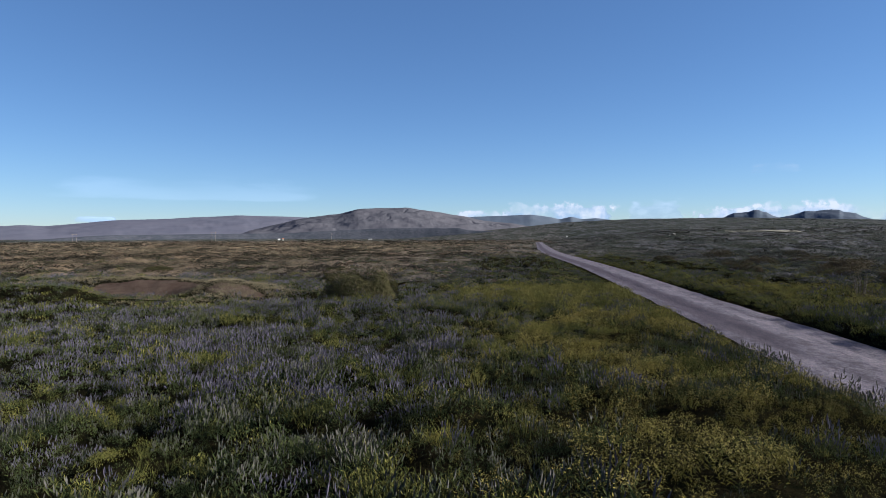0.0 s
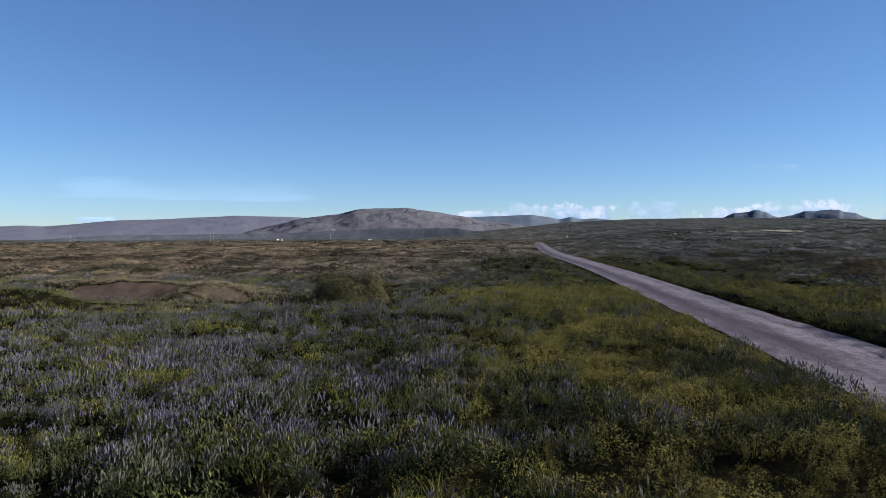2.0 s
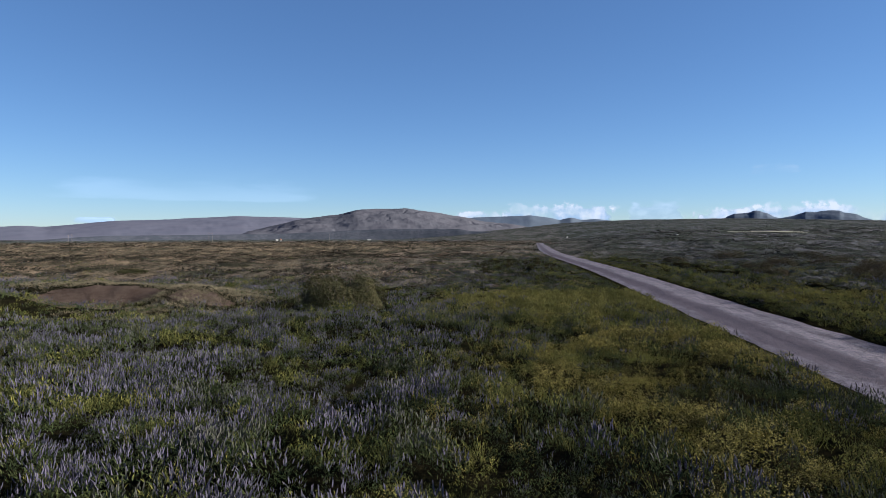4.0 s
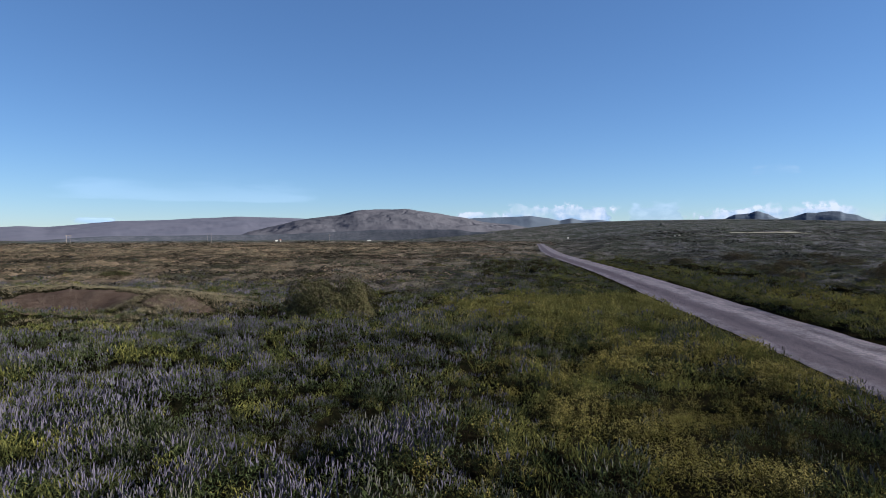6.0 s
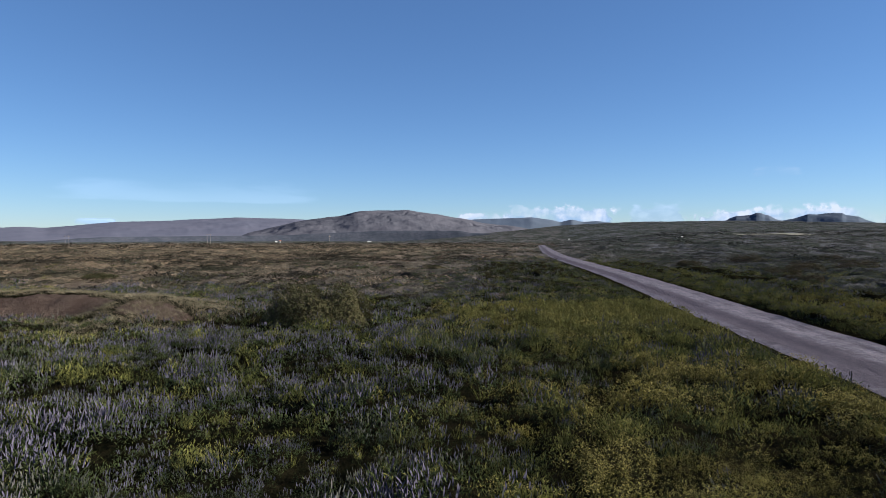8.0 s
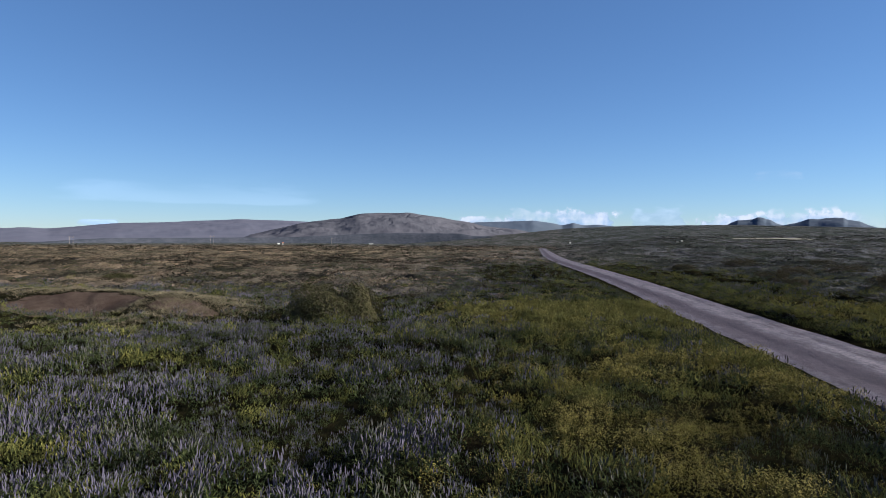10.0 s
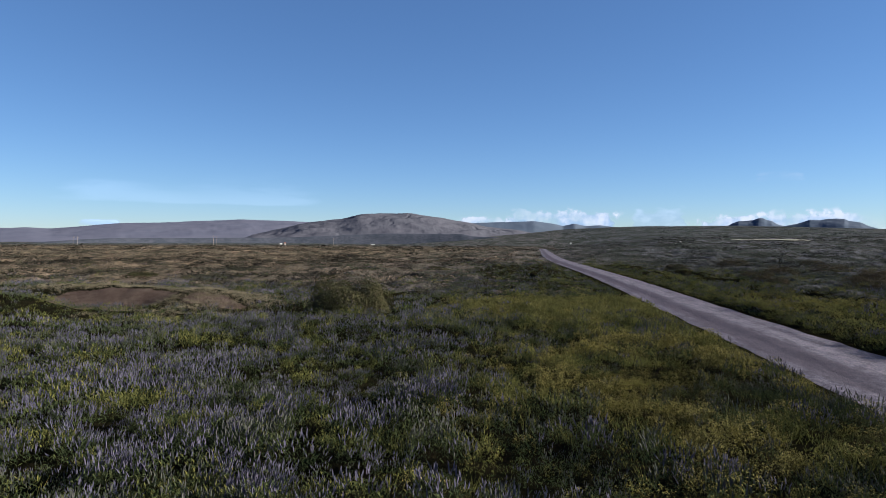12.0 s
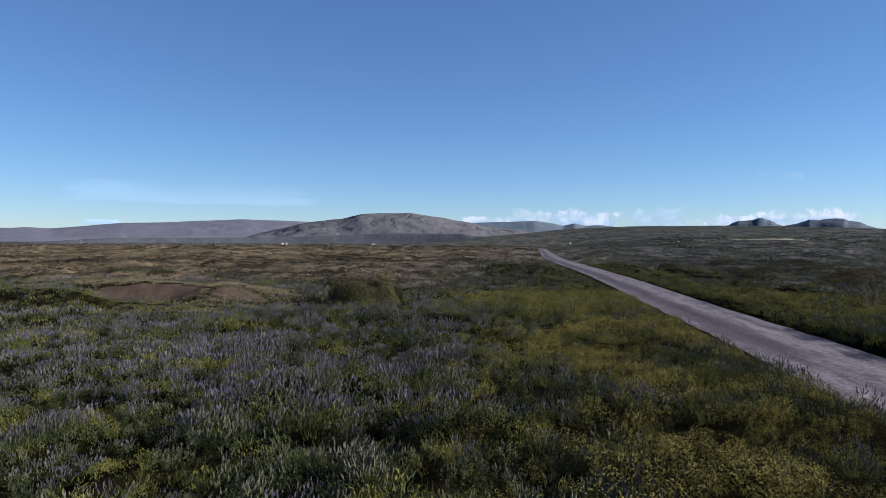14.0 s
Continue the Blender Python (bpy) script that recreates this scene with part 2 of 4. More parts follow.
def rock_material(name, a, b, c, scale):
    n = Nodes(name, 1.0, 0.0)
    col = n.mix(n.ramp(n.noise(scale, 6, 0.65), 0.36, 0.64), a, b)
    col = n.mix(n.math("MULTIPLY", n.ramp(n.noise(scale * 5, 5, 0.7, (1, 1, 3)), 0.4, 0.66), 0.5), col, c)
    n.colour(col).relief(n.noise(scale * 8, 6, 0.75, (1, 1, 3)), 0.05, 2.0)
    return n.m


M_GROUND, M_GRAVEL = ground_material(), gravel_material()
# distance haze is painted in as a blue tint of the hill rock
M_HILL = rock_material("hazy_mossy_hill_rock", (0.062, 0.063, 0.080), (0.068, 0.067, 0.085), (0.055, 0.058, 0.074), 0.008)
M_RIDGE = rock_material("hazy_ridge_rock", (0.078, 0.082, 0.116), (0.086, 0.088, 0.122), (0.070, 0.074, 0.108), 0.003)
M_SCARP = rock_material("dark_scarp_rock", (0.036, 0.041, 0.056), (0.052, 0.056, 0.074), (0.018, 0.021, 0.030), 0.03)
M_CRATER = rock_material("hazy_crater_rock", (0.050, 0.064, 0.092), (0.066, 0.078, 0.108), (0.040, 0.050, 0.074), 0.012)
M_HAZE_BLUE = rock_material("hazy_mountain_rock", (0.066, 0.082, 0.118), (0.074, 0.09, 0.122), (0.060, 0.076, 0.112), 0.002)

M_LEAF = foliage("lupine_leaf", (0.011, 0.018, 0.007), (0.065, 0.076, 0.029), (0.034, 0.043, 0.023), 1.3)
M_BLOOM = foliage("lupine_bloom", (0.039, 0.036, 0.059), (0.062, 0.058, 0.088), (0.068, 0.066, 0.085), 0.8, 0.12)
M_FADED = foliage("lupine_faded_spike", (0.032, 0.034, 0.028), (0.063, 0.061, 0.063), (0.042, 0.046, 0.035), 0.8, 0.12)
M_GRASS = foliage("green_grass", (0.023, 0.029, 0.009), (0.138, 0.133, 0.037), (0.057, 0.062, 0.023), 0.9, 0.2)
M_MEADOW = foliage("yellow_green_meadow_grass", (0.053, 0.056, 0.017), (0.132, 0.122, 0.040), (0.070, 0.068, 0.026), 0.9, 0.2)
M_DRY = foliage("dry_grass", (0.094, 0.083, 0.057), (0.149, 0.131, 0.094), (0.076, 0.064, 0.046), 0.4)
M_BEDLEAF = foliage("bedstraw_leaf", (0.024, 0.028, 0.010), (0.146, 0.131, 0.029), (0.061, 0.046, 0.019), 0.6)
M_YELLOW = foliage("yellow_blossom", (0.122, 0.109, 0.032), (0.175, 0.152, 0.047), (0.087, 0.075, 0.027), 0.9, 0.2)
M_WILLOW = foliage("willow_leaf", (0.026, 0.031, 0.013), (0.052, 0.052, 0.024), (0.052, 0.036, 0.026), 0.5)
M_DARKLEAF = foliage("dark_shrub_leaf", (0.02, 0.022, 0.012), (0.05, 0.04, 0.026), (0.052, 0.038, 0.026), 0.3)
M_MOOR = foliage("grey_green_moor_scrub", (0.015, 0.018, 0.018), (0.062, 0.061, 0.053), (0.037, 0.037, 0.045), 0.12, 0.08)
# moor scrub again, tinted bluer for the haze over the far slopes
M_FARMOOR = foliage("hazy_moor_scrub", (0.020, 0.026, 0.027), (0.052, 0.060, 0.062), (0.070, 0.076, 0.076), 0.02, 0.05)
M_STRAW = foliage("straw_heath_grass", (0.067, 0.054, 0.042), (0.168, 0.131, 0.102), (0.102, 0.080, 0.064), 0.1, 0.08)
M_PALEMOOR = foliage("olive_moor_grass", (0.036, 0.038, 0.035), (0.114, 0.109, 0.095), (0.069, 0.067, 0.074), 0.1, 0.08)
M_HEATH = foliage("heath_scrub", (0.013, 0.013, 0.010), (0.045, 0.038, 0.030), (0.027, 0.024, 0.020), 0.12, 0.08)


def plain(name, c, rough=0.7, scale=3.0):
    n = Nodes(name, rough)
    n.colour(n.mix(n.ramp(n.noise(scale, 4), 0.3, 0.7), c, tuple(v * 0.8 for v in c)))
    return n.m


M_TWIG = plain("grey_twig", (0.10, 0.085, 0.072), 0.85, 9)
M_WHITE, M_ROOF, M_RED = plain("white_render", (0.42, 0.415, 0.41)), plain("grey_sheet_roof", (0.30, 0.30, 0.31)), plain("rust_red_sheet", (0.24, 0.10, 0.06))
M_DARKGLASS, M_POLE = plain("window_glass", (0.05, 0.06, 0.07), 0.15), plain("weathered_pole_wood", (0.20, 0.18, 0.17), 0.85)
M_PALE = rock_material("pale_grass_field", (0.144, 0.141, 0.123), (0.180, 0.174, 0.156), (0.114, 0.114, 0.096), 0.05)

# ---- ground: one sheet to the horizon ----
def earth_at(x, y):
    """Bare earth in the hollow."""
    return np.maximum(bump(x, y, -29.4, 39.0, 5.8, 2.6), 0.62 * bump(x, y, -21.0, 37.6, 3.6, 1.8))


def heath_at(x, y):
    """Brown heath, which takes over from the lupines towards the plain."""
    a = smooth(41, 60, y) * smooth(8, -24, x) + smooth(90, 140, y) * 0.6 + 0.5 * smooth(14, 30, x)
    return np.clip(a * (0.55 + 0.9 * fbm(x / 9, y / 9, 111, 3)) * (1 - 0.8 * bump(x, y, -3, 98, 9, 34)), 0, 0.95)


def ground_sheet():
    az = np.radians(np.concatenate([np.arange(-180, -56, 3.0), np.arange(-56, 40, 0.36), np.arange(40, 181, 3.0)]))
    r = np.concatenate([[0.0], np.geomspace(1.5, 42, 110), np.geomspace(42.3, 260, 230), np.geomspace(263, 4850, 150)])
    R, A = np.meshgrid(r, az, indexing="ij")
    x, y = R * np.sin(A), R * np.cos(A)
    z = soil(x, y)
    z = np.where(R > 1650, z - 0.02 * (R - 1650), z)
    verts = np.stack([x, y, z], -1).reshape(-1, 3)
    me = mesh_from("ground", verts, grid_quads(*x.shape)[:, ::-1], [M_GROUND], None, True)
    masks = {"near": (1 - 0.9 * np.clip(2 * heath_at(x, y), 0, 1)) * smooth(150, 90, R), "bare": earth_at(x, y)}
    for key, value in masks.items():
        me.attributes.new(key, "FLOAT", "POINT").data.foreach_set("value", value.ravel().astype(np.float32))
    ob = new("ground", me)
    return tagged(ob, "low hummocky heath ground reaching the horizon", "ground", kind="structure")


def road_strip():
    y = np.concatenate([np.arange(-55, 70, 0.35), 70 * (430 / 70) ** np.linspace(0, 1, 120)])
    u = np.linspace(-1, 1, 41)
    Y, U = np.meshgrid(y, u, indexing="ij")
    half = ROAD_HALF + 0.3 * (fbm(Y / 1.8, U * 0 + np.sign(U) * 5, 51, 3) - 0.5)
    X = road_x(Y) + U * half
    Z = road_z(Y) + 0.05 * (1 - U * U) - 0.035 * (np.exp(-((np.abs(U) - 0.42) / 0.13) ** 2)) + 0.03 * (fbm(X / 0.8, Y / 2.0, 61, 4) - 0.5)
    Z = Z - 0.055 * smooth(0.72, 1.0, np.abs(U))
    me = mesh_from("road", np.stack([X, Y, Z], -1).reshape(-1, 3), grid_quads(*X.shape)[:, ::-1], [M_GRAVEL], None, True)
    # dark packed soil in the western lane; also darker along the eastern edge and one rut
    lane = 0.85 * np.exp(-((U + 0.38) / 0.42) ** 2) + 0.8 * smooth(0.78, 1.0, U) + 0.35 * np.exp(-((U - 0.55) / 0.1) ** 2)
    lane = lane * (0.15 + 0.85 * smooth(14, 26, Y))
    me.attributes.new("lane", "FLOAT", "POINT").data.foreach_set("value", lane.ravel().astype(np.float32))
    ob = new("road", me)
    return tagged(ob, "grey gravel track with worn wheel ruts and a raised middle", "road", kind="structure")


ground_sheet()
road_strip()

# ---- hills ----
def hill_sheet(name, label, mat, az, el, foot, crest, back, rough, n_az=420, n_r=46, seed=0, foot_z=-6.0, power=1.0, coarse=0.045):
    """A hill that fills the bearings az, whose skyline stands el degrees above the horizon seen from the start."""
    A = np.linspace(az[0], az[-1], n_az)
    top = np.tan(np.radians(np.interp(A, az, el))) * crest + 3
    k = np.ones(9) / 9
    top = np.convolve(np.pad(top, 4, mode="edge"), k, mode="valid")
    t = np.linspace(0, 1.35, n_r)
    R = np.where(t <= 1, foot + (crest - foot) * t, crest + (back - crest) * (t - 1) / 0.35)
    T, AA = np.meshgrid(t, A, indexing="ij")
    RR = np.broadcast_to(R[:, None], T.shape)
    rise = np.where(T <= 1, smooth(0, 1, T) ** power, 1 - 0.8 * smooth(1, 1.35, T))
    X, Y = RR * np.sin(np.radians(AA)), RR * np.cos(np.radians(AA))
    size = crest * coarse
    ridges = fbm(X / size, Y / size, seed, 5) - 0.5
    gully = np.abs(fbm(X / (size * 1.7), Y / (size * 3), seed + 40, 4) - 0.5) * 2
    crease = smooth(0.16, 0.0, np.abs(fbm(X / (size * 1.1), Y / (size * 2.2), seed + 60, 4) - 0.5) * 2) * smooth(0.42, 0.58, fbm(X / (size * 2), Y / (size * 2), seed + 80, 2))
    Z = foot_z + (top[None, :] - foot_z) * rise + rough * (ridges * 0.9 - 0.4 * gully - 0.14 * crease) * np.sin(np.clip(T, 0, 1) * np.pi) ** 0.7 + rough * 0.10 * ridges
    ob = new(name, mesh_from(name, np.stack([X, Y, Z], -1).reshape(-1, 3), grid_quads(*X.shape)[:, ::-1], [mat], None, True))
    return tagged(ob, label, "hill", kind="structure")


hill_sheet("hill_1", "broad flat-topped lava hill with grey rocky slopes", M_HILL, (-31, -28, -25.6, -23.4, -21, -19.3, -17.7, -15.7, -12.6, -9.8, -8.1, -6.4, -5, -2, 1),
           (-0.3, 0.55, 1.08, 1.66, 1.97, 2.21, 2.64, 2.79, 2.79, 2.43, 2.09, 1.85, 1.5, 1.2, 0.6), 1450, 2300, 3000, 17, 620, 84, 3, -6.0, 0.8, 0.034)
hill_sheet("hill_2", "long low ridge on the horizon, tinted blue for haze", M_RIDGE, (-62, -46.8, -45.5, -45.0, -44, -39, -34.6, -28.3, -23.6, -16),
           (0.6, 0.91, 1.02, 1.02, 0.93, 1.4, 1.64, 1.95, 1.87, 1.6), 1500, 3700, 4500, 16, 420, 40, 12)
hill_sheet("hill_3", "dark steep lava scarp edging the plain", M_SCARP, (-47, -43, -41, -39, -32, -24.7, -17, -14.9, -7.4, -6.2, -2, 3),
           (-0.4, -0.05, 0.10, 0.20, 0.26, 0.34, 0.70, 0.80, 0.78, 0.55, 0.4, 0.1), 1192, 1212, 1700, 2.5, 900, 34, 22, -4.0, 0.8, 0.02)
hill_sheet("hill_4", "far mountains with jagged tops, tinted blue for haze", M_HAZE_BLUE, (-10, -5.9, -2.5, -0.3, 1.7, 2.5, 3.6, 4.6, 6, 7.3, 12),
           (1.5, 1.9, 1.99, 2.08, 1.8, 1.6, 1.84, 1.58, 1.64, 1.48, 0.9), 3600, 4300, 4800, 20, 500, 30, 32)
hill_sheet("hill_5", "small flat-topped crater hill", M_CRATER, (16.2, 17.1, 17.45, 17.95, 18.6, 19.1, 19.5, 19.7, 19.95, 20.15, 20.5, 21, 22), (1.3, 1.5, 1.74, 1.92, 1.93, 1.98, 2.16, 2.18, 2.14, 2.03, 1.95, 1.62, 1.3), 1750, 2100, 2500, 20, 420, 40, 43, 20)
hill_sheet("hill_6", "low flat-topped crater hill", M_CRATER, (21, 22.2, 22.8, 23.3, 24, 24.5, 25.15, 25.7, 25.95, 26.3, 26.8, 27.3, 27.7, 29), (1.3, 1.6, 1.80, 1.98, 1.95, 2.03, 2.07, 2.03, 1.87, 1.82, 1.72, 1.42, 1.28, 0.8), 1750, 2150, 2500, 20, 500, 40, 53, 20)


# ---- clouds ----
def cloud(name, label, az0, az1, el0, el1, seed, scale, low, high, density, streak=1.0, bright=(0.31, 0.30, 0.308), shade=(0.155, 0.195, 0.25)):
    """A soft cloud bank far behind the hills, as a curved sheet with a ragged outline."""
    n_a, n_e = 40, 12
    A, E = np.meshgrid(np.radians(np.linspace(az0, az1, n_a)), np.radians(np.linspace(el0, el1, n_e)), indexing="ij")
    D = 4880
    verts = np.stack([D * np.cos(E) * np.sin(A), D * np.cos(E) * np.cos(A), 3 + D * np.sin(E)], -1).reshape(-1, 3)
    n = Nodes(name + "_vapour")
    me = mesh_from(name, verts, grid_quads(n_a, n_e), [n.m])
    uv = me.uv_layers.new(name="span")
    quads = grid_quads(n_a, n_e).ravel()
    U = np.stack([(quads // n_e) / (n_a - 1), (quads % n_e) / (n_e - 1)], -1)
    uv.data.foreach_set("uv", U.ravel().astype(np.float32))
    tc = n.t.nodes.new("ShaderNodeTexCoord")
    sep = n.t.nodes.new("ShaderNodeSeparateXYZ")
    n.t.links.new(tc.outputs["UV"], sep.inputs[0])
    u, v = sep.outputs[0], sep.outputs[1]
    tex = n.t.nodes.new("ShaderNodeTexNoise")
    mp = n.t.nodes.new("ShaderNodeMapping")
    mp.inputs["Location"].default_value = (seed * 3.1, seed * 1.7, 0)
    mp.inputs["Scale"].default_value = ((az1 - az0) * scale / streak, (el1 - el0) * scale, 1)
    n.t.links.new(tc.outputs["UV"], mp.inputs[0])
    n.t.links.new(mp.outputs[0], tex.inputs["Vector"])
    tex.inputs["Scale"].default_value, tex.inputs["Detail"].default_value, tex.inputs["Roughness"].default_value = 1.0, 7, 0.56
    side = n.math("MULTIPLY", n.ramp(u, 0.0, 0.25), n.ramp(n.math("SUBTRACT", 1.0, u), 0.0, 0.25))
    rise = n.math("MULTIPLY", n.ramp(v, 0.0, 0.12), n.ramp(n.math("SUBTRACT", 1.0, v), 0.0, 0.8))
    body = n.math("SUBTRACT", n.math("ADD", tex.outputs["Fac"], n.math("MULTIPLY", n.math("MULTIPLY", side, rise), 0.55)), 0.30)
    alpha = n.math("MULTIPLY", n.ramp(body, low, high), density)
    alpha = n.math("MULTIPLY", alpha, n.ramp(n.math("MULTIPLY", side, rise), 0.0, 0.25))
    wide = n.t.nodes.new("ShaderNodeTexNoise")
    wide.inputs["Scale"].default_value, wide.inputs["Detail"].default_value = 0.28, 2
    n.t.links.new(mp.outputs[0], wide.inputs["Vector"])
    alpha = n.math("MULTIPLY", alpha, n.ramp(wide.outputs["Fac"], 0.30, 0.52))
    col = n.mix(n.ramp(n.math("ADD", tex.outputs["Fac"], n.math("MULTIPLY", v, 0.35)), 0.50, 0.82), shade, bright)
    em, tr, mx = n.t.nodes.new("ShaderNodeEmission"), n.t.nodes.new("ShaderNodeBsdfTransparent"), n.t.nodes.new("ShaderNodeMixShader")
    n.t.links.new(col, em.inputs[0])
    n.t.links.new(alpha, mx.inputs[0])
    n.t.links.new(tr.outputs[0], mx.inputs[1])
    n.t.links.new(em.outputs[0], mx.inputs[2])
    em.inputs[1].default_value = 0.72
    n.t.links.new(mx.outputs[0], n.t.nodes["Material Output"].inputs[0])
    return tagged(new(name, me), label, "cloud", kind="structure")


cloud("cloud_1", "soft cream and grey cumulus low behind the mountains", -4.5, 9.0, 0.9, 4.1, 17, 0.75, 0.36, 0.47, 0.92)
cloud("cloud_2", "thin grey broken cloud low on the horizon", 8.2, 14.5, 1.0, 4.4, 2, 0.9, 0.40, 0.58, 0.42, 1.8, (0.26, 0.29, 0.335))
cloud("cloud_3", "white and grey cumulus bank low over the crater hills", 12.0, 40.0, 0.6, 3.4, 8, 0.80, 0.34, 0.46, 0.92)
cloud("cloud_7", "small cream cumulus beside the flat-topped hill", -8.2, -2.6, 1.1, 3.0, 21, 0.9, 0.30, 0.42, 0.9)
cloud("cloud_4", "faint streaks of high cirrus", -47, -18, 3.0, 8.0, 4, 0.65, 0.46, 0.80, 0.15, 6.0, (0.30, 0.36, 0.43), (0.27, 0.33, 0.41))
cloud("cloud_5", "small flat grey cloud above the long ridge", -42.2, -38.6, 1.25, 1.95, 5, 1.5, 0.22, 0.40, 0.95, 4.0, (0.24, 0.29, 0.35), (0.19, 0.24, 0.30))
cloud("cloud_6", "tiny wisp of cloud in the clear sky", 18.5, 23.5, 5.2, 6.9, 6, 1.0, 0.46, 0.70, 0.30, 3.0)


# ---- plants ----
def turned(v, yaw, tilt=0.0, roll=0.0):
    """Turns an array of points about x by tilt, y by roll, then z by yaw."""
    return v @ np.array(Euler((tilt, roll, yaw)).to_matrix()).T


LEAFLET = np.array([(0, 0, 0), (0.5, 0.22, 0.05), (1, 0, -0.08), (0.5, -0.22, 0.05)])


class Plant:
    """Collects quads for one plant template."""

    def __init__(self):
        self.v, self.q, self.s, self.n = [], [], [], 0

    def add(self, v, q, slot):
        self.v.append(np.asarray(v, float))
        self.q.append(np.asarray(q, int) + self.n)
        self.s.append(np.full(len(q), slot))
        self.n += len(v)

    def leaf(self, at, length, width, yaw, lift, slot):
        v = LEAFLET * (length, width * 2.2, length)
        self.add(turned(v, yaw, 0, -lift) + at, [(0, 1, 2, 3)], slot)

    def shingle(self, at, out, length, width, slot, lift=0.35):
        """A leaf lying on a surface that faces out, with its tip raised a little."""
        out = Vector(out).normalized()
        q = (out + Vector(rng.normal(0, 0.32, 3))).to_track_quat("Z", "Y").to_matrix()
        v = turned(LEAFLET * (length, width * 2.2, length) - (length * 0.5, 0, 0), rng.uniform(0, math.tau), 0, -lift)
        self.add(v @ np.array(q).T + at, [(0, 1, 2, 3)], slot)

    def spike(self, at, top, radius, sides, rings, slot):
        """A tapered, lumpy flower spike from at up to top."""
        at, top = np.asarray(at, float), np.asarray(top, float)
        rows = []
        for j in range(rings + 1):
            f = j / rings
            rad = radius * (1.0 - 0.6 * f ** 3) * (1.1 if j % 2 else 0.9)
            a = np.arange(sides) * math.tau / sides + j * 0.6
            rows.append(at + (top - at) * f + np.stack([np.cos(a) * rad, np.sin(a) * rad, rng.uniform(-0.1, 0.1, sides) * radius], 1))
        q = [(j * sides + i, j * sides + (i + 1) % sides, (j + 1) * sides + (i + 1) % sides, (j + 1) * sides + i) for j in range(rings) for i in range(sides)]
        self.add(np.concatenate(rows), q, slot)

    def blade(self, at, top, width, slot):
        at, top = np.asarray(at, float), np.asarray(top, float)
        a = rng.uniform(0, math.tau)
        w = np.array((math.cos(a), math.sin(a), 0)) * width
        m = at * 0.45 + top * 0.55 + (0, 0, 0.12 * (top[2] - at[2]))
        self.add([at - w, at + w, m + w * 0.8, m - w * 0.8, top + w * 0.1, top - w * 0.1], [(0, 1, 2, 3), (3, 2, 4, 5)], slot)

    def done(self):
        return np.concatenate(self.v), np.concatenate(self.q), np.concatenate(self.s)


def lupine(detail, spikes, slot, height=0.56):
    """A lupine plant: upright stems clad in narrow rising leaflets, most with a blunt flower spike."""
    p = Plant()
    stems, leaves, size, width, spread, radius, sides, rings, tip = {3: (16, 3, 0.085, 0.021, 0.25, 0.0095, 3, 2, (0.06, 0.11)), 2: (10, 2, 0.12, 0.036, 0.28, 0.0135, 3, 1, (0.07, 0.13)),
                                                                    1: (8, 2, 0.16, 0.055, 0.34, 0.019, 3, 1, (0.09, 0.15)), 0: (5, 2, 0.26, 0.11, 0.50, 0.030, 3, 1, (0.10, 0.18))}[detail]
    for i in range(stems):
        a, d = rng.uniform(0, math.tau), spread * math.sqrt((i + rng.uniform(0, 1)) / stems)
        x, y = d * math.cos(a), d * math.sin(a)
        h = height * rng.uniform(0.62, 1.0) * (1.0 - 0.35 * (d / spread) ** 2)
        for k in range(leaves):
            f = (k + rng.uniform(0.2, 1.0)) / leaves
            p.leaf((x, y, h * (0.10 + 0.72 * f)), size * rng.uniform(0.75, 1.25), width, rng.uniform(0, math.tau), rng.uniform(0.25, 1.15), 0)
        if i % stems < spikes:
            b = np.array((x, y, h * 0.86))
            t = b + (x * 0.12 + rng.uniform(-0.025, 0.025), y * 0.12 + rng.uniform(-0.025, 0.025), rng.uniform(*tip))
            p.spike(b, t, radius * rng.uniform(0.8, 1.2), sides, rings, slot)
    return p.done()


def tuft(count, height, spread, width, slot=0):
    p = Plant()
    for i in range(count):
        a, d = rng.uniform(0, math.tau), spread * math.sqrt(rng.uniform(0, 1))
        b = np.array((d * math.cos(a) * 0.6, d * math.sin(a) * 0.6, -0.03))
        h = height * rng.uniform(0.55, 1.1)
        p.blade(b, b + (d * math.cos(a) * 0.9 + rng.uniform(-0.08, 0.08), d * math.sin(a) * 0.9 + rng.uniform(-0.08, 0.08), h), width * rng.uniform(0.7, 1.3), slot)
    return p.done()


def bedstraw(stems, height, spread, size=1.0, heads=9):
    """A rounded cushion of thin stems under a froth of tiny blossoms."""
    p = Plant()
    for i in range(stems):
        a, d = rng.uniform(0, math.tau), spread * math.sqrt((i + rng.uniform(0, 1)) / stems)
        b = np.array((d * math.cos(a), d * math.sin(a), 0))
        h = height * rng.uniform(0.75, 1.05) * (1 - 0.45 * (d / spread) ** 2)
        for k in range(3):
            p.leaf(b + (0, 0, h * (0.25 + 0.2 * k)), 0.085 * size, 0.016 * size, rng.uniform(0, math.tau), rng.uniform(0.2, 1.0), 0)
        for k in range(heads):
            at = b + (rng.uniform(-0.05, 0.05), rng.uniform(-0.05, 0.05), h * rng.uniform(0.78, 1.0))
            p.leaf(at, 0.028 * size, 0.017 * size, rng.uniform(0, math.tau), rng.uniform(-0.2, 1.2), 1)
    return p.done()


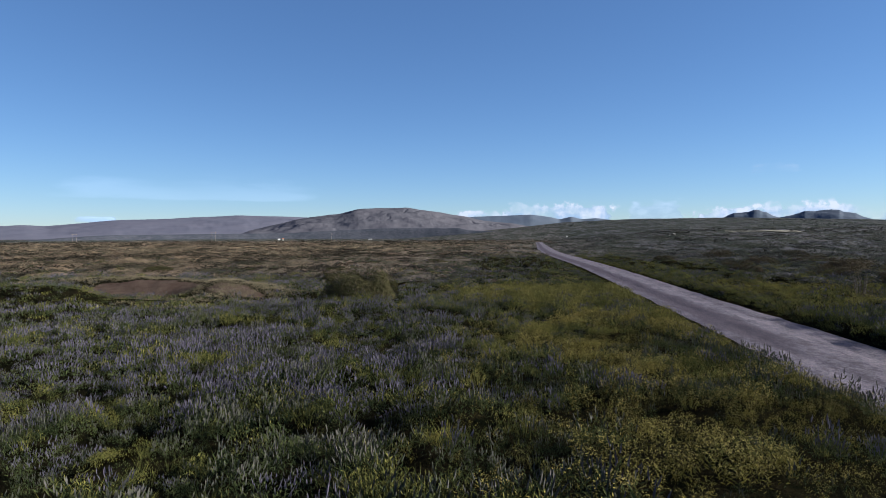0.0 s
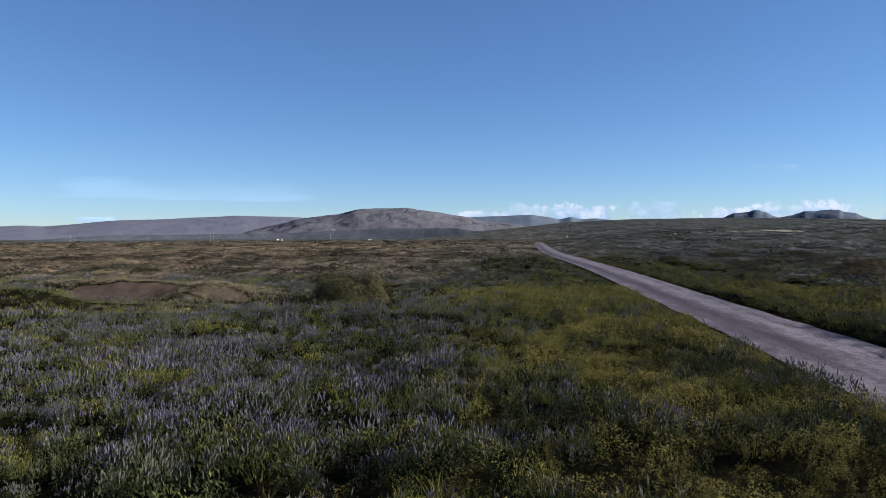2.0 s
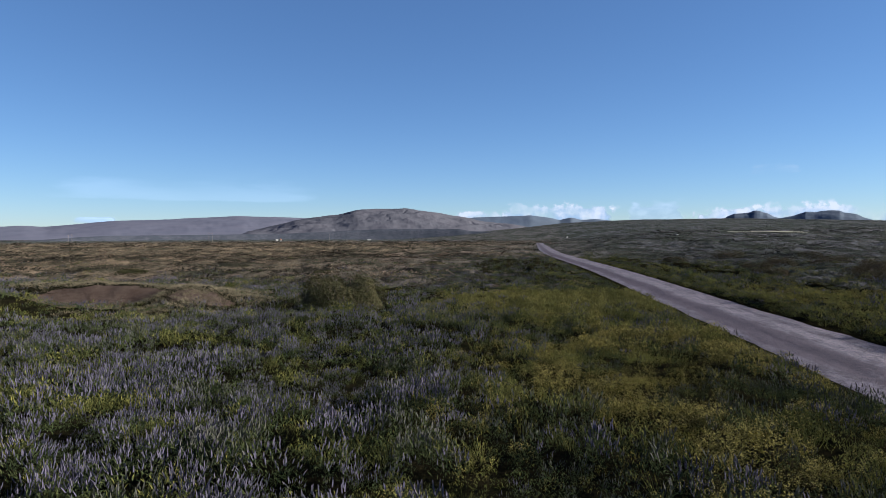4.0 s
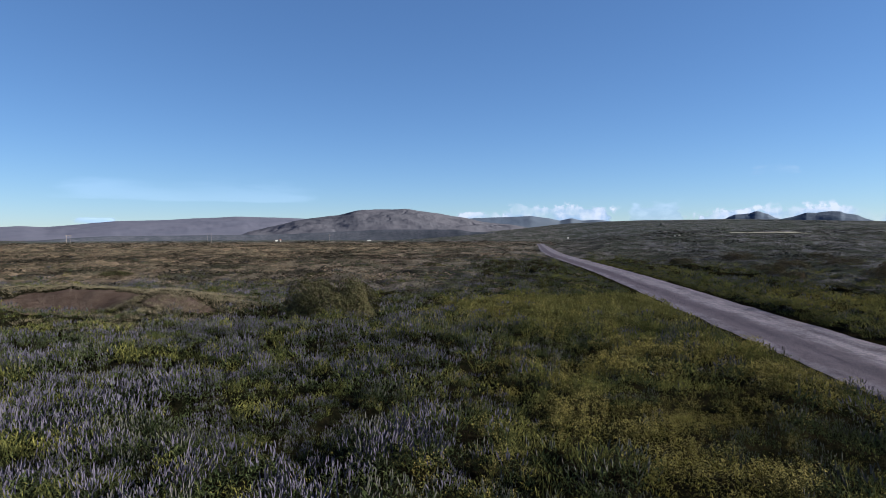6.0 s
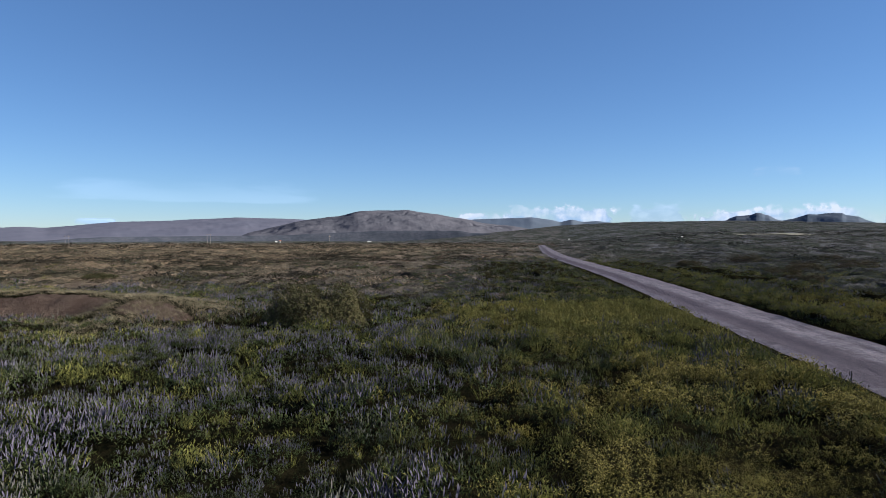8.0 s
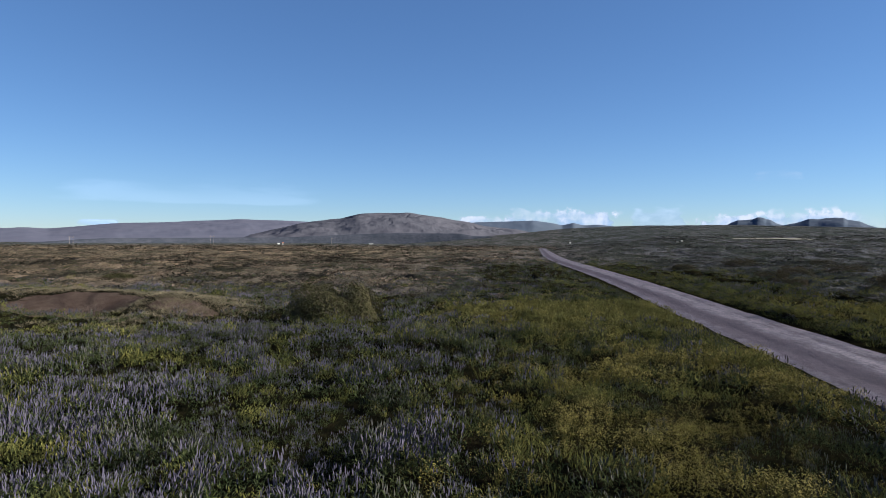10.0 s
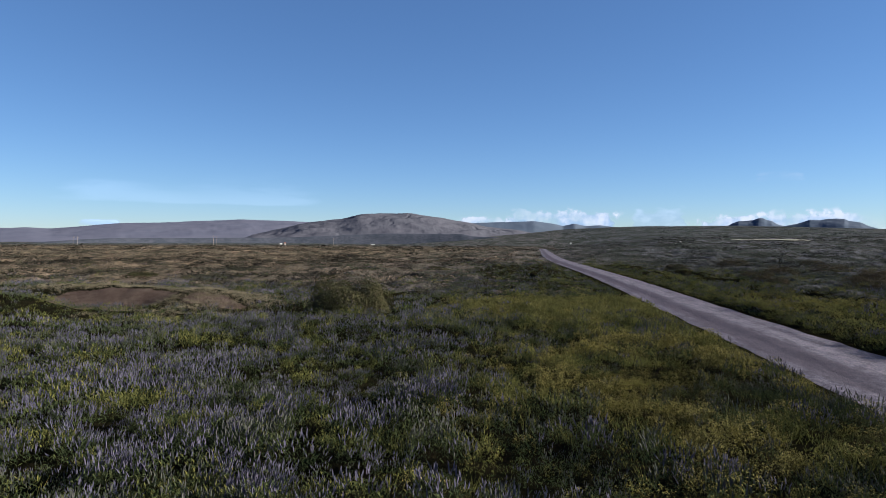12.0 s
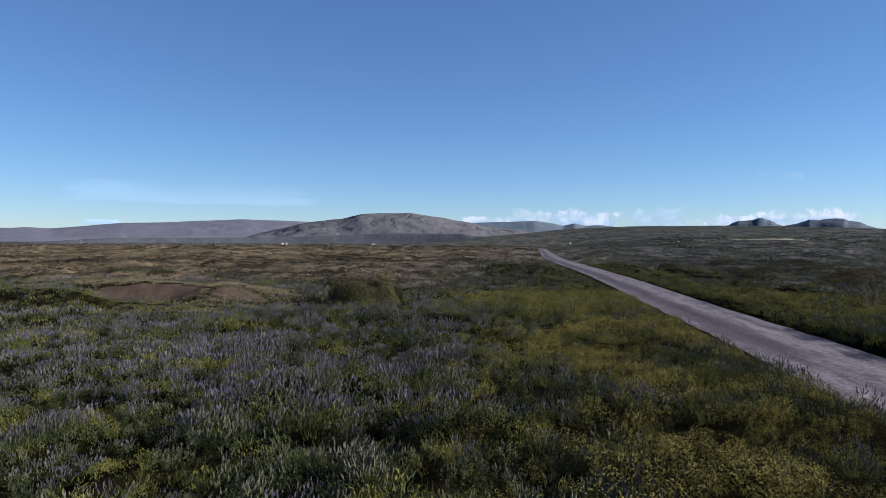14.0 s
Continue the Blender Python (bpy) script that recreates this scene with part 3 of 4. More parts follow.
def scrub(leaves, height, spread, size):
    """A low dome of ragged leaves."""
    p = Plant()
    for i in range(leaves):
        a, e = rng.uniform(0, math.tau), math.asin((i + rng.uniform(0, 1)) / leaves)
        d = rng.uniform(0.78, 1.1)
        n = (math.cos(a) * math.cos(e) / spread, math.sin(a) * math.cos(e) / spread, math.sin(e) / height)
        at = np.array((spread * math.cos(a) * math.cos(e), spread * math.sin(a) * math.cos(e), height * math.sin(e))) * d
        p.shingle(at, n, size * rng.uniform(0.7, 1.3), size * 0.5, 0)
    return p.done()


def herb(leaves, height, spread, size, width, lift=(0.45, 1.35)):
    """A rounded clump of narrow rising leaves."""
    p = Plant()
    for i in range(leaves):
        a, d = rng.uniform(0, math.tau), spread * math.sqrt((i + rng.uniform(0, 1)) / leaves)
        top = height * (1 - 0.55 * (d / spread) ** 2)
        at = (d * math.cos(a), d * math.sin(a), top * rng.uniform(0.35, 0.95))
        p.leaf(at, size * rng.uniform(0.7, 1.3), width, rng.uniform(0, math.tau), rng.uniform(*lift), 0)
    return p.done()


def sown(name, label, category, templates, mats, x, y, scale, z=None, which=None, smoothed=False):
    """Joins many plants of a few templates into one object."""
    if not len(x):
        return None
    z = soil(x, y) if z is None else z
    which = rng.integers(0, len(templates), len(x)) if which is None else which
    yaw, lx, ly = rng.uniform(0, math.tau, len(x)), rng.normal(0, 0.10, len(x)), rng.normal(0, 0.10, len(x))
    V, Q, S, base = [], [], [], 0
    for k, (v, q, s) in enumerate(templates):
        i = np.nonzero(which == k)[0]
        if not len(i):
            continue
        c, sn, sc = np.cos(yaw[i])[:, None], np.sin(yaw[i])[:, None], scale[i][:, None]
        vz = v[None, :, 2] * sc
        vx = (v[None, :, 0] * c - v[None, :, 1] * sn) * sc + vz * lx[i][:, None] + x[i][:, None]
        vy = (v[None, :, 0] * sn + v[None, :, 1] * c) * sc + vz * ly[i][:, None] + y[i][:, None]
        V.append(np.stack([vx, vy, vz + z[i][:, None]], -1).reshape(-1, 3))
        Q.append((q[None] + (np.arange(len(i)) * len(v))[:, None, None] + base).reshape(-1, 4))
        S.append(np.tile(s, len(i)))
        base += len(i) * len(v)
    me = mesh_from(name, np.concatenate(V), np.concatenate(Q), mats, np.concatenate(S), smoothed)
    return tagged(new(name, me), label, category, kind="stuff")


def spots(density, near, far, spread=(-62.0, 46.0)):
    """Random places between two distances from the stretch that the camera flies along."""
    a0, a1 = radians(spread[0]), radians(spread[1])
    lim = far + 15
    n = int(density * 0.5 * (a1 - a0) * lim * lim)
    r, a = lim * np.sqrt(rng.uniform(0, 1, n)), rng.uniform(a0, a1, n)
    x, y = r * np.sin(a), r * np.cos(a) - 4.0
    d = np.hypot(x - np.clip(y, 0, 10.5) * -0.16, y - np.clip(y, 0, 10.5))
    keep = (d >= near) & (d < far)
    return x[keep], y[keep]


def off_road(x, y, margin=0.1):
    d = np.abs(x - road_x(y))
    wob = 0.6 * (fbm(y / 1.3, x * 0.5, 71, 3) - 0.5)
    return (d > ROAD_HALF + margin + wob) | (y > 400)


def bare(x, y):
    # last term leaves black ground west of the willow to stand for its shadow
    return (bump(x, y, -29.4, 38.8, 5.8, 2.7) > 0.42) | (bump(x, y, -11.2, 36.0, 2.4, 1.9) > 0.37) | (bump(x, y, -14.8, 35.7, 2.8, 1.5) > 0.45)


def yellow_at(x, y):
    """How much yellow-flowered bedstraw stands in for lupine."""
    a = bump(x, y, 4.5, 14, 3.6, 13) + 0.9 * bump(x, y, 1.5, 41, 6, 5) + 0.6 * bump(x, y, 18, 42, 5, 8) + 0.35 * bump(x, y, 2.0, 24, 4, 8)
    a = a * (1 - 0.6 * bump(x, y, 0.6, 14, 2.2, 3.0))
    return np.clip(a * (2.4 * smooth(0.44, 0.56, fbm(x / 1.2, y / 1.2, 91, 2)) + 0.10), 0, 1)


def grassy_at(x, y):
    """Yellow-green grassy patches."""
    a = 1.5 * bump(x, y, -25.5, 31.4, 5, 1.7) + 1.3 * bump(x, y, 2.6, 41, 5.8, 4.2) + 0.65 * bump(x, y, 1.5, 27, 5, 8) + 0.6 * smooth(12.3, 13, x) * smooth(0.42, 0.56, fbm(x / 2.6, y / 5, 131, 2)) + 0.3 * smooth(0.54, 0.64, fbm(x / 2.2, y / 2.2, 137, 2))
    return np.clip(a, 0, 0.9)


def bloom_at(x, y):
    """How much of the lupine is in blue flower."""
    a = smooth(1.5, -5.0, x) * 1.0 * smooth(9, 18, y - 0.2 * x * (x < 0)) + 0.35 * bump(x, y, -8, 26, 14, 8) + 1.1 * bump(x, y, -3, 98, 11, 34) + 0.62 * smooth(12.3, 13, x)
    return np.clip(a * (0.35 + 1.3 * fbm(x / 2.6, y / 2.6, 95, 3)), 0, 1)


def dry_at(x, y):
    """Dry grass on the humps round the hollow."""
    a = 1.7 * bump(x, y, -21.8, 38.3, 3.6, 2.8) + bump(x, y, -32, 42.0, 11, 1.9) + 0.8 * bump(x, y, -22.5, 32.6, 3.2, 1.1) + 0.5 * bump(x, y, -16, 42.5, 5, 2)
    return np.clip(a, 0, 1)


def streak_at(x, y):
    """Long dark drifts of scrub in the pale heath grass."""
    return fbm(x / 7.0, y / 12.0, 15, 4)


LUPINES = {d: [lupine(d, round(k * n), s) for k, s in ((0.7, 1), (0.8, 1), (0.95, 1), (1.0, 1), (0.55, 2), (0.7, 2), (0.9, 2), (0.35, 2))] for d, n in ((3, 16), (2, 10), (1, 8), (0, 5))}
GRASS2 = [tuft(26, 0.34, 0.20, 0.0045) for i in range(4)]
GRASS1 = [tuft(14, 0.26, 0.34, 0.007) for i in range(4)]
BED3 = [bedstraw(11, 0.46, 0.29, 1.0, 7) for i in range(4)]
BED2 = [bedstraw(13, 0.48, 0.34, 1.4, 5) for i in range(4)]
BED1 = [bedstraw(9, 0.46, 0.42, 2.2, 3) for i in range(4)]
HERB3 = [herb(60, 0.46, 0.28, 0.075, 0.019) for i in range(5)]
HERB2 = [herb(36, 0.46, 0.31, 0.11, 0.031) for i in range(5)]
HERB1 = [herb(24, 0.44, 0.40, 0.15, 0.050) for i in range(5)]
DRY1 = [tuft(16, 0.24, 0.40, 0.008) for i in range(4)]
SCRUB1 = [herb(22, 0.30, 0.66, 0.26, 0.10, (0.0, 0.75)) for i in range(6)]
MOOR0 = [herb(12, 0.34, 0.95, 0.42, 0.18, (0.0, 0.6)) for i in range(6)]
SCRUB0 = [scrub(13, 0.36, 0.74, 0.34) for i in range(6)]


def canopy(x, y):
    """Relative height of the growth, in clumps with deep gaps."""
    t = 0.6 * fbm(x / 0.95, y / 0.95, 107, 2) + 0.4 * fbm(x / 2.6, y / 2.6, 99, 2)
    return np.clip(0.70 + 3.0 * (t - 0.45), 0.58, 1.30)


def sow_heath(x, y, big, templates):
    """Ragged clumps in drifts: brown and straw west of the road, grey-green and olive east of it."""
    dark = streak_at(x, y) + rng.normal(0, 0.025, len(x)) > 0.515
    west = x < 4 + 0.03 * np.maximum(y - 100, 0)
    for m, mat, label, k in ((west & dark, M_HEATH, "brown and olive low heath scrub", 1.1), (west & ~dark, M_STRAW, "straw-coloured low heath grass", 0.8),
                             (~west & dark, M_MOOR, "grey-green low moor scrub", 1.1), (~west & ~dark, M_PALEMOOR, "olive low moor grass", 0.8)):
        sown("heath_scrub", label, "heath", templates, [mat], x[m], y[m], big[m] * k)


def sow_belt(detail, near, far, density):
    x, y = spots(density, near, far)
    # growth thinned west of the willow so that its shadow looks darker
    shade = bump(x, y, -15.6, 36.2, 2.9, 1.8) > rng.uniform(0.2, 0.6, len(x))
    ok = off_road(x, y, 0.35) & ~bare(x, y) & ~shade
    x, y = x[ok], y[ok]
    yel, blo, dry, brown = yellow_at(x, y), bloom_at(x, y), dry_at(x, y), heath_at(x, y)
    die = rng.uniform(0, 1, (4, len(x)))
    is_dry = die[0] < dry
    is_heath = ~is_dry & (die[1] < brown)
    rest = ~is_dry & ~is_heath
    is_yel = rest & (die[2] < yel * 0.9)
    rest &= ~is_yel
    # leafy plants without flowers keep together in clumps
    kind = fbm(x / 1.0, y / 1.0, 141, 2) + rng.normal(0, 0.04, len(x))
    meadow = grassy_at(x, y) * np.where(y > 29.5, 0.85, 0.45)
    is_herb = rest & ((kind > 0.60 + 0.06 * (blo > 0.6)) | (die[3] < meadow))
    is_lup = rest & ~is_herb
    edge = np.abs(x - road_x(y)) - ROAD_HALF
    sc = rng.uniform(0.82, 1.12, len(x)) * canopy(x, y) * (0.5 + 0.5 * np.maximum(smooth(0.2, 1.5, edge), 0.8 * (x > road_x(y))))
    blue = (fbm(x / 1.4, y / 1.4, 117, 2) - 0.5) * 2.6 + 0.5 + rng.uniform(-0.2, 0.2, len(x)) < blo
    which = np.where(blue, rng.integers(0, 4, len(x)), rng.integers(4, 8, len(x)))
    sown("lupine_field", "dense lupines with blue and fading pale flower spikes", "lupines", LUPINES[detail], [M_LEAF, M_BLOOM, M_FADED], x[is_lup], y[is_lup], sc[is_lup], None, which[is_lup])
    grassy = is_herb & (rng.uniform(0, 1, len(x)) < 0.3)
    leafy = is_herb & ~grassy
    sown("grass_tufts", "green grass and herb tufts among the lupines", "grass", GRASS2 if detail > 1 else GRASS1, [M_GRASS], x[grassy], y[grassy], sc[grassy] * 1.1)
    sown("bright_herbs", "bright yellow-green leafy herbs in clumps among the lupines", "herbs", (HERB1, HERB1, HERB2, HERB3)[detail], [M_GRASS], x[leafy], y[leafy], sc[leafy])
    sown("yellow_bedstraw", "yellow-flowered bedstraw with some browning leaves", "wildflowers", (BED1, BED1, BED2, BED3)[detail], [M_BEDLEAF, M_YELLOW], x[is_yel], y[is_yel], sc[is_yel])
    sown("dry_grass", "straw-coloured dry grass on the humps", "grass", DRY1, [M_DRY], x[is_dry], y[is_dry], sc[is_dry] * 0.8)
    some = is_heath & (rng.uniform(0, 1, len(x)) < (0.8, 0.35, 0.3, 0.3)[detail])
    sow_heath(x[some], y[some], rng.lognormal(-0.15, 0.35, some.sum()), SCRUB1)


def sow_herbs(templates, near, far, density):
    """Dark leafy cushions that fill the ground between the lupines."""
    x, y = spots(density, near, far)
    # no cushions west of the willow either, to keep its shadow dark
    shade = bump(x, y, -15.6, 36.2, 2.6, 1.6) > 0.35
    ok = off_road(x, y, 0.5) & ~bare(x, y) & ~shade & (rng.uniform(0, 1, len(x)) > dry_at(x, y) + 0.8 * heath_at(x, y) + 0.3 * bloom_at(x, y))
    x, y = x[ok], y[ok]
    yellow = rng.uniform(0, 1, len(x)) < yellow_at(x, y)
    sc = rng.uniform(0.75, 1.1, len(x)) * np.minimum(canopy(x, y), 1.0) * 0.85
    for pick, name, label, mat in ((yellow, "olive_herbs", "olive-yellow herb cushions beside the track", M_BEDLEAF), (~yellow, "green_herbs", "dark green herb cushions under the lupines", M_LEAF)):
        sown(name, label, "herbs", templates, [mat], x[pick], y[pick], sc[pick])


def sow_verge():
    """Taller growth crowding both edges of the track."""
    y = rng.uniform(2, 120, 2600)
    side = np.where(rng.uniform(0, 1, len(y)) < 0.62, 1, -1)
    x = road_x(y) + side * (ROAD_HALF + np.where(side > 0, 0.02 + 1.5 * rng.uniform(0, 1, len(y)) ** 1.4, rng.uniform(0.45, 1.5, len(y))))
    sc = rng.uniform(0.55, 1.0, len(y)) * np.where(side > 0, 0.95, 0.7)
    third = rng.integers(0, 3, len(y))
    for k, (name, label, cat, temp, mats) in enumerate((("lupine_field", "lupines crowding the edge of the gravel track", "lupines", LUPINES[2], [M_LEAF, M_BLOOM, M_FADED]),
                                                        ("grass_tufts", "green and straw grass along the gravel track", "grass", DRY1, [M_GRASS]),
                                                        ("green_herbs", "leafy herbs along the gravel track", "herbs", HERB2, [M_GRASS]))):
        m = third == k
        sown(name, label, cat, temp, mats, x[m], y[m], sc[m])


def sow_meadow():
    """Close yellow-green growth in the grassy patches."""
    x = np.concatenate([rng.uniform(-7, 9, 2600), rng.uniform(12.5, 30, 1100)])
    y = np.concatenate([rng.uniform(33, 50, 2600), rng.uniform(22, 78, 1100)])
    ok = off_road(x, y, 0.5) & (rng.uniform(0.05, 0.95, len(x)) < grassy_at(x, y))
    sown("bright_herbs", "yellow-green grassy growth in patches beside the track", "herbs", HERB1, [M_MEADOW], x[ok], y[ok], rng.uniform(0.8, 1.3, ok.sum()))


def sow_straw():
    """Thick dry grass on the rim and the hump of the hollow."""
    x, y = rng.uniform(-46, -14, 6500), rng.uniform(31, 47, 6500)
    ok = (rng.uniform(0.1, 1.1, 6500) < dry_at(x, y)) & ~bare(x, y)
    sown("dry_grass", "straw-coloured dry grass round the bare hollow", "grass", DRY1, [M_DRY], x[ok], y[ok], rng.uniform(0.6, 1.0, ok.sum()))


sow_belt(3, 0.0, 11, 11.0)
sow_belt(2, 11, 25, 9.0)
sow_belt(1, 25, 56, 3.7)
sow_belt(0, 56, 128, 0.8)
sow_herbs(HERB3, 0.0, 11, 4.0)
sow_herbs(HERB2, 11, 25, 3.0)
sow_herbs(HERB1, 25, 60, 1.2)
sow_verge()
sow_meadow()
sow_straw()

# heath out to the foot of the hills
for near, far, density, size in ((100, 190, 0.22, 1.0), (190, 330, 0.07, 1.5), (330, 520, 0.022, 2.4)):
    hx, hy = spots(density, near, far)
    ha, hr = np.degrees(np.arctan2(hx, hy)), np.hypot(hx, hy)
    ok = off_road(hx, hy, 2.0) & ~((ha > 16.8) & (ha < 23.6) & (hr > 380) & (hr < 470))
    sow_heath(hx[ok], hy[ok], size * rng.lognormal(-0.1, 0.35, ok.sum()), MOOR0)
fx, fy = spots(0.006, 500, 1500, (-50.0, 36.0))
fr, fa = np.hypot(fx, fy), np.degrees(np.arctan2(fx, fy))
keep = ((fr < 1090) | (fa > 3)) & (fbm(fx / 50, fy / 70, 19, 3) > 0.48)
fx, fy, fr = fx[keep], fy[keep], fr[keep]
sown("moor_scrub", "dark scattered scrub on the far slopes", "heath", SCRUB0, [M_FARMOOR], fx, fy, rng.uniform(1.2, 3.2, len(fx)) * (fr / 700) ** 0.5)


# ---- shrubs ----
def shrub(name, label, x, y, wide, deep, high, leaves, size, leaf_mat, stems=14, skew=0.0, seed=1):
    """A bush of forking stems under a ragged dome of leaves, on an empty at its foot."""
    r = np.random.default_rng(seed)
    base = float(soil(np.array([x]), np.array([y]))[0])
    ob = tagged(new(name), label, "bush")
    ob.location = (x, y, base)
    tips = []
    for i in range(stems):
        a, reach = r.uniform(0, math.tau), r.uniform(0.2, 0.72)
        tip = Vector((wide / 2 * reach * math.cos(a), deep / 2 * reach * math.sin(a), high * math.sqrt(max(0.05, 1 - 0.75 * reach ** 2)) * r.uniform(0.75, 1.0)))
        foot = Vector((tip.x * 0.35, tip.y * 0.35, -0.1))
        mid = foot.lerp(tip, 0.5) + Vector((r.uniform(-0.1, 0.1), r.uniform(-0.1, 0.1), 0.12 * high))
        bm = bmesh.new()
        for p, q, ra, rb in ((foot, mid, 0.009, 0.006), (mid, tip, 0.006, 0.002)):
            m = (q - p).to_track_quat("Z", "Y").to_matrix().to_4x4()
            bmesh.ops.create_cone(bm, segments=5, radius1=ra * high, radius2=rb * high, depth=(q - p).length, matrix=Matrix.Translation((p + q) / 2) @ m)
        tips.append(tip)
        part("stem", bm, M_TWIG, ob)
    p = Plant()
    for i in range(leaves):
        a, e = r.uniform(0, math.tau), math.asin(r.uniform(0.0, 1.0))
        lump = 0.80 + 0.16 * math.sin(2 * a + seed) * math.cos(3.1 * e + seed) + 0.10 * math.sin(5 * a + 2.0 * seed)
        depth = lump * (1 - 0.45 * r.uniform(0, 1) ** 2)
        broad = math.cos(e) ** 0.75
        at = (wide / 2 * depth * math.cos(a) * broad, deep / 2 * depth * math.sin(a) * broad, high * depth * math.sin(e) ** 0.8)
        p.shingle(np.array(at), (at[0] / wide ** 2, at[1] / deep ** 2, (at[2] + 0.1) / high ** 2 / 3), size * r.uniform(0.6, 1.3), size * 0.5, 0, 0.5)
    v, q, sl = p.done()
    fol = new("foliage", mesh_from("foliage", v, q, [leaf_mat], sl))
    fol.parent = ob
    return ob


shrub("willow_bush", "wide low willow bush with olive and reddish-brown leaves", -11.2, 36.0, 6.6, 4.6, 2.15, 15000, 0.13, M_WILLOW, 34, 0, 5)
for i, (bx, by, w, h) in enumerate(((27.0, 46, 5, 1.8), (31.5, 47, 5, 1.8), (30, 51, 6, 2.0), (36.0, 50, 6, 1.9), (34, 56, 6, 2.1), (28.5, 60, 6, 1.8), (38, 62, 6.5, 2.1), (33, 67, 6, 1.8),
                                    (23, 67, 4.5, 1.4), (44, 68, 7, 2.2), (38, 75, 7, 2.0), (26, 79, 5, 1.6), (47, 80, 7, 2.1), (33, 90, 6, 1.8), (54, 88, 6, 2.0), (43, 98, 7, 2.0), (22, 102, 5, 1.5), (60, 104, 7, 2.2),
                                    (34, 114, 7, 2.0), (50, 120, 6, 2.0), (-6, 60, 3.5, 1.1), (-22, 62, 4, 1.1), (-34, 66, 5, 1.2), (-43, 60, 4, 1.0), (-14, 82, 4, 1.2), (-30, 52, 3.5, 1.0), (-18, 50, 3, 0.9))):
    h = h * (0.88 if bx > 26 else 0.7)
    kind = ("dwarf_birch_bush", "dark dense dwarf birch bush on the heath", M_DARKLEAF) if bx > 0 else ("low_willow_bush", "low olive willow bush on the brown heath", M_WILLOW)
    ob = shrub(kind[0], kind[1], bx, by, w, w * 0.8, h, 2600, 0.19, kind[2], 12, 0, 20 + i)
    ob["group"] = "bushes on the heath"


shrub("bare_willow", "half-bare willow with pale upright branches", 20.8, 40.5, 2.2, 1.8, 1.9, 220, 0.12, M_DARKLEAF, 22, 0, 91)


# ---- far houses and power poles ----
def box(bm, size, at, bevel=0.0):
    g = bmesh.ops.create_cube(bm, size=1.0, matrix=Matrix.Translation(at) @ Matrix.Diagonal((*size, 1)))
    if bevel:
        bmesh.ops.bevel(bm, geom=list({e for v in g["verts"] for e in v.link_edges}), offset=bevel, segments=1, affect="EDGES")


def bearing(az, dist):
    return dist * math.sin(radians(az)), dist * math.cos(radians(az))


def house(label, az, dist, long, wide, wall, ridge, wall_mat, roof_mat, turn=0.0):
    """A gabled farm building with its door and windows."""
    x, y = bearing(az, dist)
    ob = tagged(new("farm_building"), label, "house")
    ob.matrix_world = pose(x, y, float(soil(np.array([x]), np.array([y]))[0]) - 0.1, 0, 0, -az + turn)
    bm = bmesh.new()
    box(bm, (long, wide, wall), (0, 0, wall / 2))
    for sx in (-1, 1):
        a, b, c = (bm.verts.new((sx * long / 2, u, w)) for u, w in ((-wide / 2, wall), (wide / 2, wall), (0, ridge)))
        bm.faces.new((a, b, c))
    part("wall", bm, wall_mat, ob)
    bm = bmesh.new()
    slope = math.atan2(ridge - wall, wide / 2)
    ln = math.hypot(ridge - wall, wide / 2) + 0.35
    for sy in (-1, 1):
        m = Matrix.Translation((0, sy * wide / 4 * 1.06, (wall + ridge) / 2 + 0.05)) @ Matrix.Rotation(-sy * slope, 4, "X")
        bmesh.ops.create_cube(bm, size=1.0, matrix=m @ Matrix.Diagonal((long + 0.5, ln, 0.12, 1)))
    part("roof", bm, roof_mat, ob)
    bm = bmesh.new()
    box(bm, (min(1.0, long * 0.2), 0.08, wall * 0.8), (-long * 0.1, -wide / 2 - 0.03, wall * 0.4))
    part("door", bm, M_ROOF, ob)
    for k in (-0.33, 0.15, 0.36):
        bm = bmesh.new()
        box(bm, (min(1.1, long * 0.14), 0.08, min(1.0, wall * 0.35)), (long * k, -wide / 2 - 0.03, wall * 0.6))
        part("window", bm, M_DARKGLASS, ob)
    return ob


